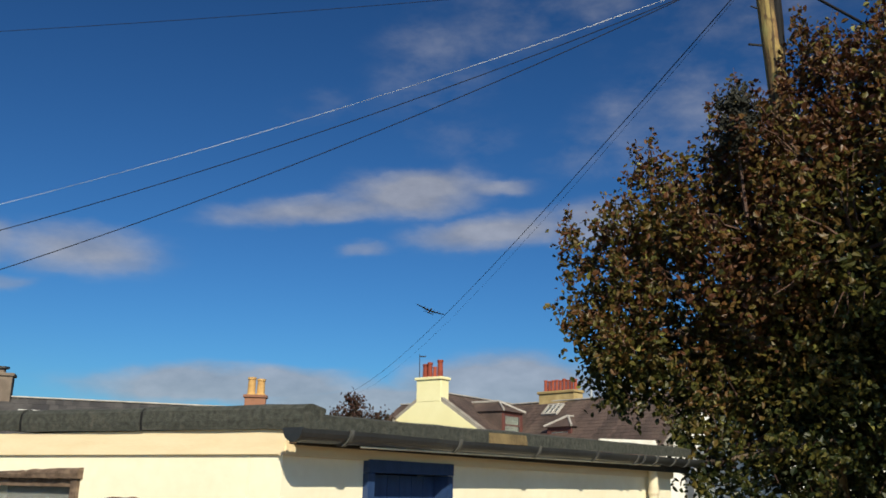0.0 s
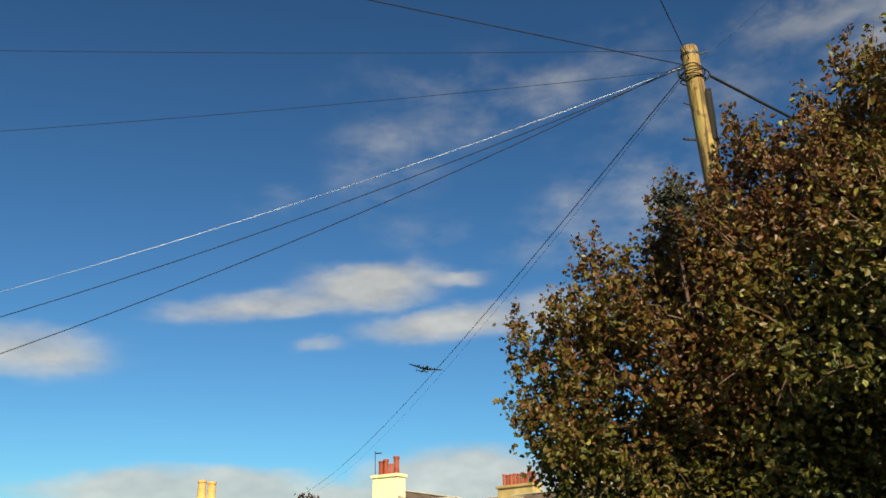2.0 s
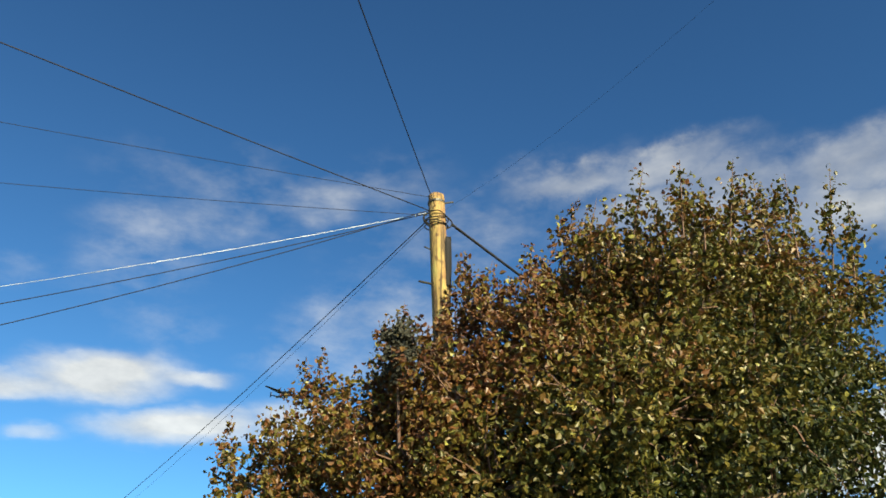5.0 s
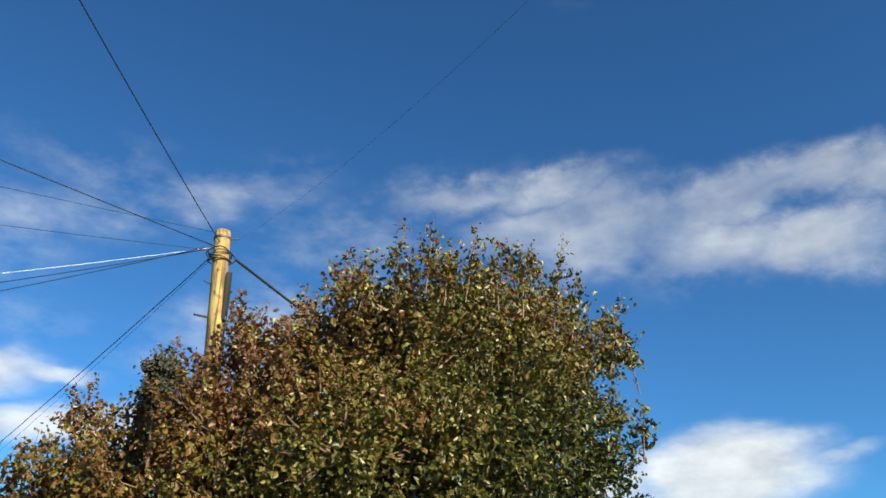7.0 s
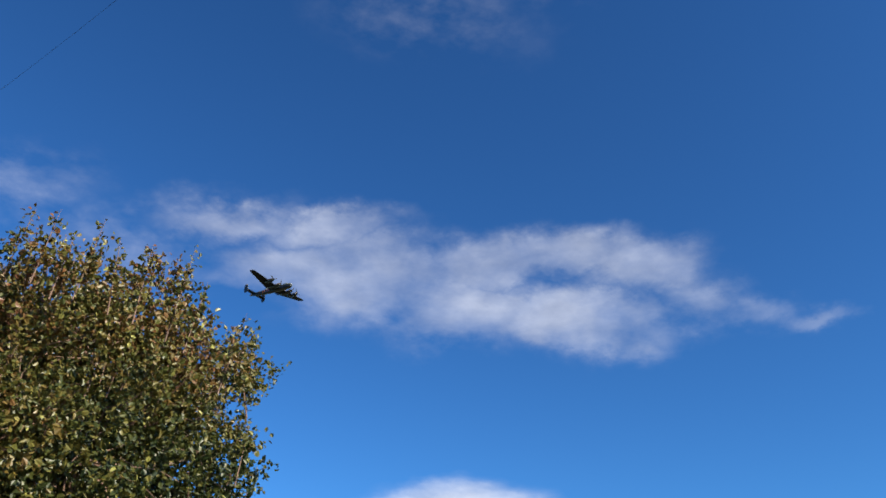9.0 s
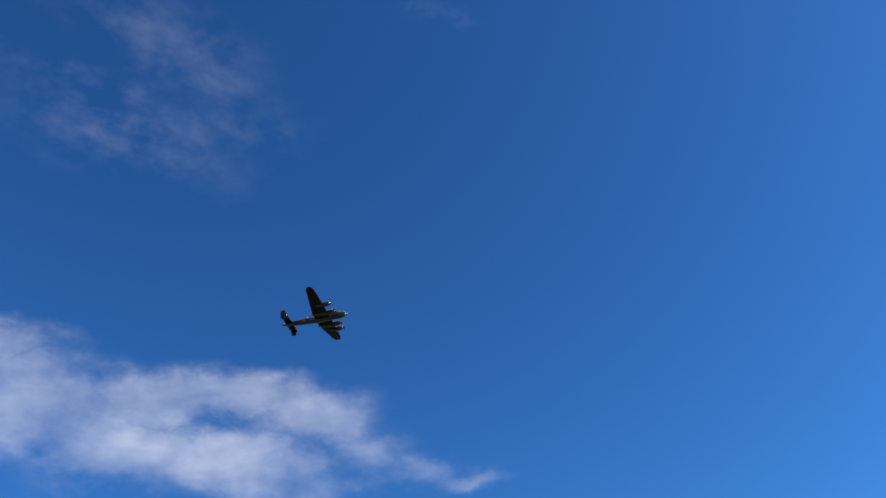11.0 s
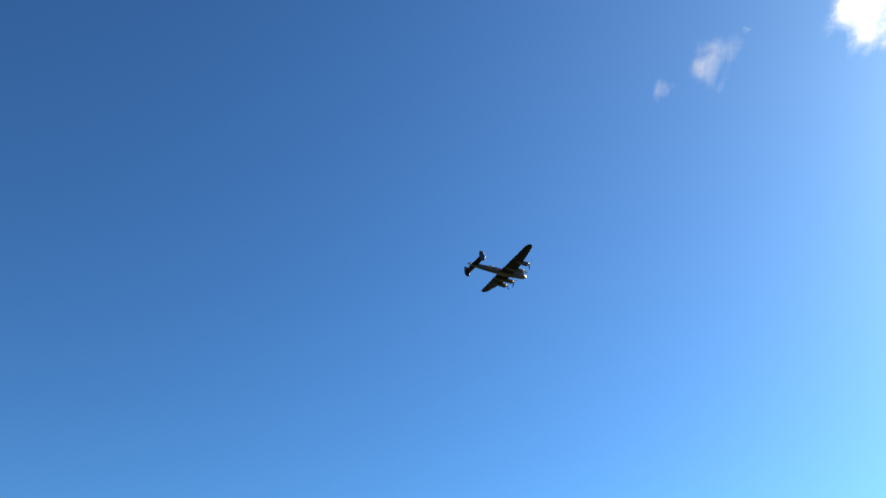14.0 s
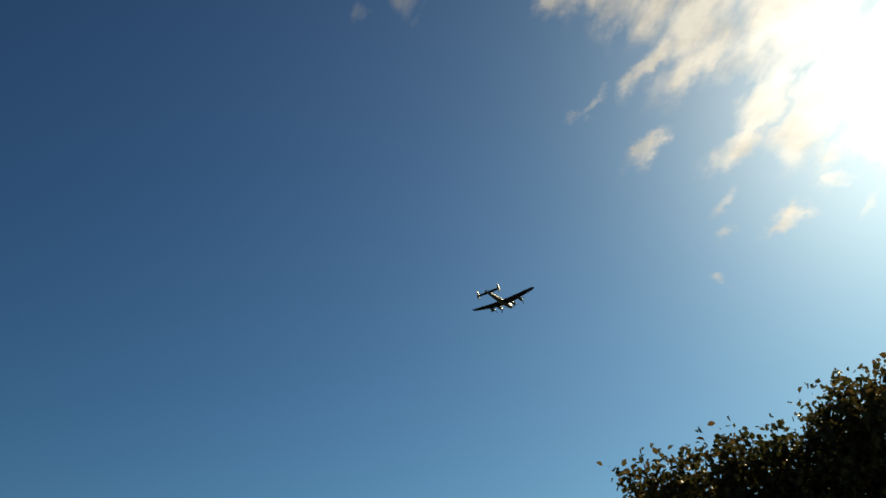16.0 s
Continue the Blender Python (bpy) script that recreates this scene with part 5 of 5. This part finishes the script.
wire("overhead_wire", "dark overhead wire passing overhead behind the viewer", (-7.30, -11.01, 7.06), 0.44, -0.20, 0.0060, M_WIRE)
wire("overhead_wire", "thick black cable running from the pole into the tree", (7.50, 10.90, 6.62), 0.02, -0.32, 0.0200, M_WIRE, 0.26)
wire("overhead_wire", "thin dark wire leading away past the tree", (5.43, -7.96, 9.01), 1.33, -0.30, 0.0011, M_WIRE)

# ---------------------------------------------------------------- paling fence beyond the tree
f = thing("paling_fence", "tall grey timber paling fence beyond the tree", "fence", (11.6, 10.9, 0), 48)
part("fence_rail", box((-1.0, 0.03, 3.2), (4.0, 0.08, 3.3)), M_FENCE, f)
part("fence_rail", box((-1.0, 0.03, 1.0), (4.0, 0.08, 1.1)), M_FENCE, f)
for i in range(34):
    x = -0.95 + 0.146 * i
    h = 4.7 + 0.10 * math.sin(i * 12.9)
    bm = bmesh.new()
    prof = [(-0.045, 0), (0.045, 0), (0.045, h - 0.08), (0.0, h), (-0.045, h - 0.08)]
    add_loft(bm, [[(x + a, 0.0, z) for a, z in prof], [(x + a, 0.022, z) for a, z in prof]])
    part("paling", bm, M_FENCE, f)


# ---------------------------------------------------------------- the aircraft
def ellipse_ring(x, y0, z0, ry, rz, n=20, power=2.0):
    out_ring = []
    for k in range(n):
        a = 2 * math.pi * k / n
        c, s = math.cos(a), math.sin(a)
        out_ring.append((x, y0 + ry * math.copysign(abs(c) ** (2 / power), c), z0 + rz * math.copysign(abs(s) ** (2 / power), s)))
    return out_ring


def airfoil_ring(y, z, lead, chord, thick, n=9, vertical=False):
    """A closed wing section; the span is along y, or along z for a fin."""
    up, down = [], []
    for i in range(n + 1):
        c = (1 - math.cos(math.pi * i / n)) / 2
        h = 5 * thick * (0.2969 * math.sqrt(c) - 0.126 * c - 0.3516 * c ** 2 + 0.2843 * c ** 3 - 0.1015 * c ** 4) * chord
        up.append((lead - c * chord, h))
        down.append((lead - c * chord, -h * 0.8))
    loop = up + down[-2:0:-1]
    if vertical:
        return [(x, y + h, z) for x, h in loop]
    return [(x, y, z + h) for x, h in loop]


def bomber():
    a = thing("bomber_aircraft", "four-engined heavy bomber in black and camouflage, flying", "aircraft")
    bm = bmesh.new()
    sections = [(7.35, 0.0, 0.30, 0.34), (7.1, -0.05, 0.52, 0.62), (6.5, -0.05, 0.74, 0.86), (5.5, 0.0, 0.86, 1.05), (4.0, 0.02, 0.90, 1.14), (1.5, 0.02, 0.92, 1.16),
                (-1.5, 0.02, 0.90, 1.12), (-4.5, 0.10, 0.84, 1.05), (-8.0, 0.25, 0.70, 0.94), (-11.0, 0.42, 0.54, 0.74), (-12.6, 0.53, 0.42, 0.54), (-13.1, 0.58, 0.36, 0.42)]
    add_loft(bm, [ellipse_ring(x, 0, z, ry, rz, 24, 2.5) for x, z, ry, rz in sections])
    part("fuselage", bm, M_BOMBER, a, smooth=True)
    bm = bmesh.new()
    add_loft(bm, [ellipse_ring(7.34, 0, -0.05, 0.34, 0.40), ellipse_ring(7.6, 0, -0.05, 0.26, 0.30), ellipse_ring(7.75, 0, -0.05, 0.10, 0.12)])
    part("bomb_aimer_blister", bm, M_PERSPEX, a, "clear nose blister", smooth=True)
    bm = bmesh.new()
    add_loft(bm, [ellipse_ring(7.1, 0, 0.52, 0.18, 0.15), ellipse_ring(6.9, 0, 0.66, 0.40, 0.30), ellipse_ring(6.4, 0, 0.78, 0.50, 0.42), ellipse_ring(5.9, 0, 0.82, 0.42, 0.34)])
    part("nose_turret", bm, M_PERSPEX, a, "glazed nose turret", smooth=True)
    bm = bmesh.new()
    add_loft(bm, [ellipse_ring(5.6, 0, 0.95, 0.30, 0.2), ellipse_ring(5.2, 0, 1.12, 0.55, 0.40), ellipse_ring(4.0, 0, 1.18, 0.58, 0.46), ellipse_ring(2.6, 0, 1.1, 0.40, 0.25)])
    part("cockpit_canopy", bm, M_PERSPEX, a, "glazed cockpit canopy", smooth=True)
    bm = bmesh.new()
    add_loft(bm, [ellipse_ring(-5.0, 0, 1.05, 0.30, 0.15), ellipse_ring(-5.5, 0, 1.25, 0.52, 0.40), ellipse_ring(-6.1, 0, 1.22, 0.50, 0.36), ellipse_ring(-6.6, 0, 1.02, 0.30, 0.15)])
    part("upper_turret", bm, M_PERSPEX, a, "glazed upper turret", smooth=True)
    bm = bmesh.new()
    add_loft(bm, [ellipse_ring(-13.08, 0, 0.60, 0.42, 0.52), ellipse_ring(-13.5, 0, 0.62, 0.44, 0.54), ellipse_ring(-13.85, 0, 0.62, 0.30, 0.38)])
    part("tail_turret", bm, M_PERSPEX, a, "glazed tail turret", smooth=True)
    for s in (-1, 1):
        part("gun", tube([(-13.8, 0.16 * s, 0.62), (-14.5, 0.16 * s, 0.62)], [0.03, 0.025], 6), M_PROP, a)
    # wings: level centre section, dihedral outside the inner engines, rounded tips
    for s in (1, -1):
        bm = bmesh.new()
        stations = [(0.7, -0.22, 2.15, 4.95, 0.175), (3.2, -0.20, 2.15, 4.95, 0.17), (5.2, 0.02, 2.05, 4.6, 0.165), (8.0, 0.42, 1.85, 4.0, 0.155), (11.0, 0.84, 1.6, 3.35, 0.14),
                    (13.6, 1.20, 1.3, 2.7, 0.125), (14.8, 1.37, 1.05, 2.15, 0.11), (15.35, 1.45, 0.65, 1.45, 0.10), (15.54, 1.48, 0.25, 0.7, 0.10)]
        add_loft(bm, [airfoil_ring(s * y, z, lead, chord, th) for y, z, lead, chord, th in stations])
        part("wing", bm, M_WINGS, a, smooth=True)
        bm = bmesh.new()
        add_loft(bm, [airfoil_ring(s * y, 0.72, lead, chord, 0.11) for y, lead, chord in ((0.2, -10.5, 2.35), (3.0, -10.6, 2.1), (5.0, -10.75, 1.8))])
        part("tailplane", bm, M_WINGS, a, smooth=True)
        bm = bmesh.new()
        add_loft(bm, [airfoil_ring(s * 5.05, z, lead, chord, 0.09, vertical=True) for z, lead, chord in
                      ((-0.85, -11.5, 0.7), (-0.62, -11.0, 1.4), (0.0, -10.75, 1.95), (0.75, -10.65, 2.15), (1.6, -10.8, 1.95), (2.45, -11.1, 1.5), (2.8, -11.5, 0.8))])
        part("tail_fin", bm, M_BOMBER, a, smooth=True)
    # engines
    props = []
    for y, z, front in ((3.35, -0.42, 4.55), (-3.35, -0.42, 4.55), (7.1, 0.12, 4.15), (-7.1, 0.12, 4.15)):
        bm = bmesh.new()
        inner = abs(y) < 5
        rear = -3.2 if inner else -0.8
        add_loft(bm, [ellipse_ring(front, y, z, 0.38, 0.46, 16), ellipse_ring(front - 0.15, y, z - 0.03, 0.50, 0.66, 16), ellipse_ring(front - 1.2, y, z - 0.08, 0.56, 0.80, 16),
                      ellipse_ring(front - 2.6, y, z - 0.10, 0.57, 0.84, 16), ellipse_ring(0.5, y, z - 0.10, 0.5 if inner else 0.36, 0.62 if inner else 0.40, 16), ellipse_ring(rear, y, z + 0.05, 0.08, 0.10, 16)])
        nac = part("engine_nacelle", bm, M_BOMBER, a, smooth=True)
        bm = bmesh.new()
        add_loft(bm, [ellipse_ring(front - 0.73, y, z - 0.66, 0.32, 0.18, 12), ellipse_ring(front - 0.95, y, z - 0.80, 0.38, 0.27, 12), ellipse_ring(front - 2.0, y, z - 0.72, 0.26, 0.14, 12)])
        part("radiator_scoop", bm, M_BOMBER, nac, smooth=True)
        for s in (-1, 1):
            part("exhaust_stack", tube([(front - 0.5, y + s * 0.52, z + 0.2), (front - 1.9, y + s * 0.58, z + 0.2)], [0.09, 0.09], 6), M_EXHAUST, nac, "burnt exhaust shroud")
        hub = new("propeller")
        hub.parent = a
        hub.location = (front + 0.04, y, z)
        bm = bmesh.new()
        add_loft(bm, [ellipse_ring(0.0, 0, 0, 0.34, 0.34, 14), ellipse_ring(0.3, 0, 0, 0.27, 0.27, 14), ellipse_ring(0.55, 0, 0, 0.06, 0.06, 14)])
        part("spinner", bm, M_PROP, hub, smooth=True)
        for k in range(3):
            bm = bmesh.new()
            rot = Matrix.Rotation(2 * math.pi * k / 3, 4, "X")
            rows = []
            for r, w, tw in ((0.28, 0.12, 60), (0.8, 0.19, 45), (1.4, 0.17, 32), (1.85, 0.12, 25), (1.98, 0.04, 22)):
                c, sn = math.cos(radians(tw)), math.sin(radians(tw))
                rows.append([rot @ Vector((0.15 + du * sn * w + dv * c, du * c * w - dv * sn, r)) for du, dv in ((-1, 0), (0, 0.03), (1, 0), (0, -0.03))])
            add_loft(bm, rows)
            part("blade", bm, M_PROP, hub)
        props.append((hub, Vector(hub.location)))
    # markings on the rear fuselage sides and wing tops
    for s in (-1, 1):
        for r, d, mat, nm in ((0.68, 0.845, M_ROYAL, "roundel_ring"), (0.34, 0.875, M_RED, "roundel_centre")):
            bm = bmesh.new()
            add_loft(bm, [[(-4.2 + r * math.cos(2 * math.pi * k / 24), s * q, 0.16 + r * math.sin(2 * math.pi * k / 24)) for k in range(24)] for q in (d - 0.05, d)])
            part(nm, bm, mat, a)
        for x0 in (-2.9, -6.5):
            bm = bmesh.new()
            add_box(bm, (x0 - 0.42, s * 0.70, -0.35), (x0 - 0.30, s * (0.90 if x0 > -4 else 0.79), 0.65))
            add_box(bm, (x0 + 0.30, s * 0.70, -0.35), (x0 + 0.42, s * (0.90 if x0 > -4 else 0.79), 0.65))
            add_box(bm, (x0 - 0.30, s * 0.70, 0.08), (x0 + 0.30, s * (0.90 if x0 > -4 else 0.79), 0.2))
            part("code_bars", bm, M_CODE, a, "dull red code bars")
    return a, props


aircraft, propellers = bomber()


def motions():
    rows = [
        (0.0, -16.6, 918.3, 181.9, -18.2, -2.9, -78.8),
        (0.5, -9.9, 882.8, 184.0, -15.0, -2.6, -77.3),
        (1.0, -2.2, 847.4, 185.8, -12.0, -2.5, -75.8),
        (1.5, 7.4, 812.1, 186.6, -9.3, -2.6, -74.6),
        (2.0, 19.2, 777.2, 185.8, -7.2, -2.8, -73.8),
        (2.5, 29.3, 741.7, 187.0, -5.2, -2.8, -73.1),
        (3.0, 40.0, 705.9, 188.7, -3.5, -2.5, -72.4),
        (3.5, 52.2, 670.2, 190.0, -2.3, -2.1, -71.5),
        (4.0, 64.6, 634.3, 191.1, -1.7, -1.3, -70.5),
        (4.2, 69.9, 619.8, 191.6, -1.5, -0.9, -70.2),
        (4.5, 77.9, 598.1, 192.0, -1.3, -0.2, -70.2),
        (5.0, 90.9, 561.8, 191.8, -0.8, 1.0, -70.7),
        (5.5, 103.3, 525.4, 190.6, -0.4, 2.2, -71.4),
        (6.0, 115.1, 488.9, 188.5, 0.1, 3.1, -72.3),
        (6.5, 126.3, 452.3, 185.8, 0.5, 3.7, -73.2),
        (7.0, 136.9, 415.6, 182.9, 0.8, 3.9, -74.0),
        (7.5, 147.0, 378.9, 180.0, 1.2, 3.7, -74.7),
        (8.0, 156.8, 342.0, 177.3, 1.5, 3.2, -75.2),
        (8.5, 166.3, 305.1, 175.1, 1.7, 2.3, -75.5),
        (9.0, 175.7, 268.2, 173.6, 1.9, 1.3, -75.8),
        (9.5, 184.8, 231.2, 172.9, 2.0, 0.4, -75.9),
        (10.0, 193.4, 194.0, 173.1, 1.9, -0.3, -75.9),
        (10.3, 198.1, 171.6, 173.4, 1.8, -0.4, -76.0),
        (10.5, 201.1, 156.6, 173.5, 1.6, -0.2, -76.1),
        (11.0, 207.9, 118.9, 172.8, 1.0, -0.4, -77.0),
        (11.5, 214.2, 80.5, 170.7, 1.0, -0.1, -77.1),
        (12.0, 219.6, 41.5, 168.2, 1.0, 0.3, -78.3),
        (12.5, 226.3, 2.6, 164.0, 1.1, 0.3, -79.1),
        (13.0, 224.8, -29.4, 167.9, 1.1, -2.5, -82.9),
        (13.5, 225.7, -69.1, 164.5, 0.1, -3.8, -84.3),
        (14.0, 227.8, -106.8, 162.9, -0.8, -5.0, -84.1),
        (14.5, 230.1, -144.2, 164.6, -1.1, -4.0, -81.4),
        (15.0, 233.7, -183.8, 164.5, -1.3, -3.2, -80.1),
        (15.5, 236.9, -224.8, 165.1, -1.9, -2.9, -79.3),
        (16.0, 240.5, -266.2, 166.6, -2.1, -1.2, -77.6),
    ]
    walk(aircraft, [(t, pose(*row)) for t, *row in rows])
    for k, (hub, at) in enumerate(propellers):
        walk(hub, [(i * 0.1, Matrix.Translation(at) @ Matrix.Rotation(radians(77 * i + 31 * k), 4, "X")) for i in range(161)])


motions()
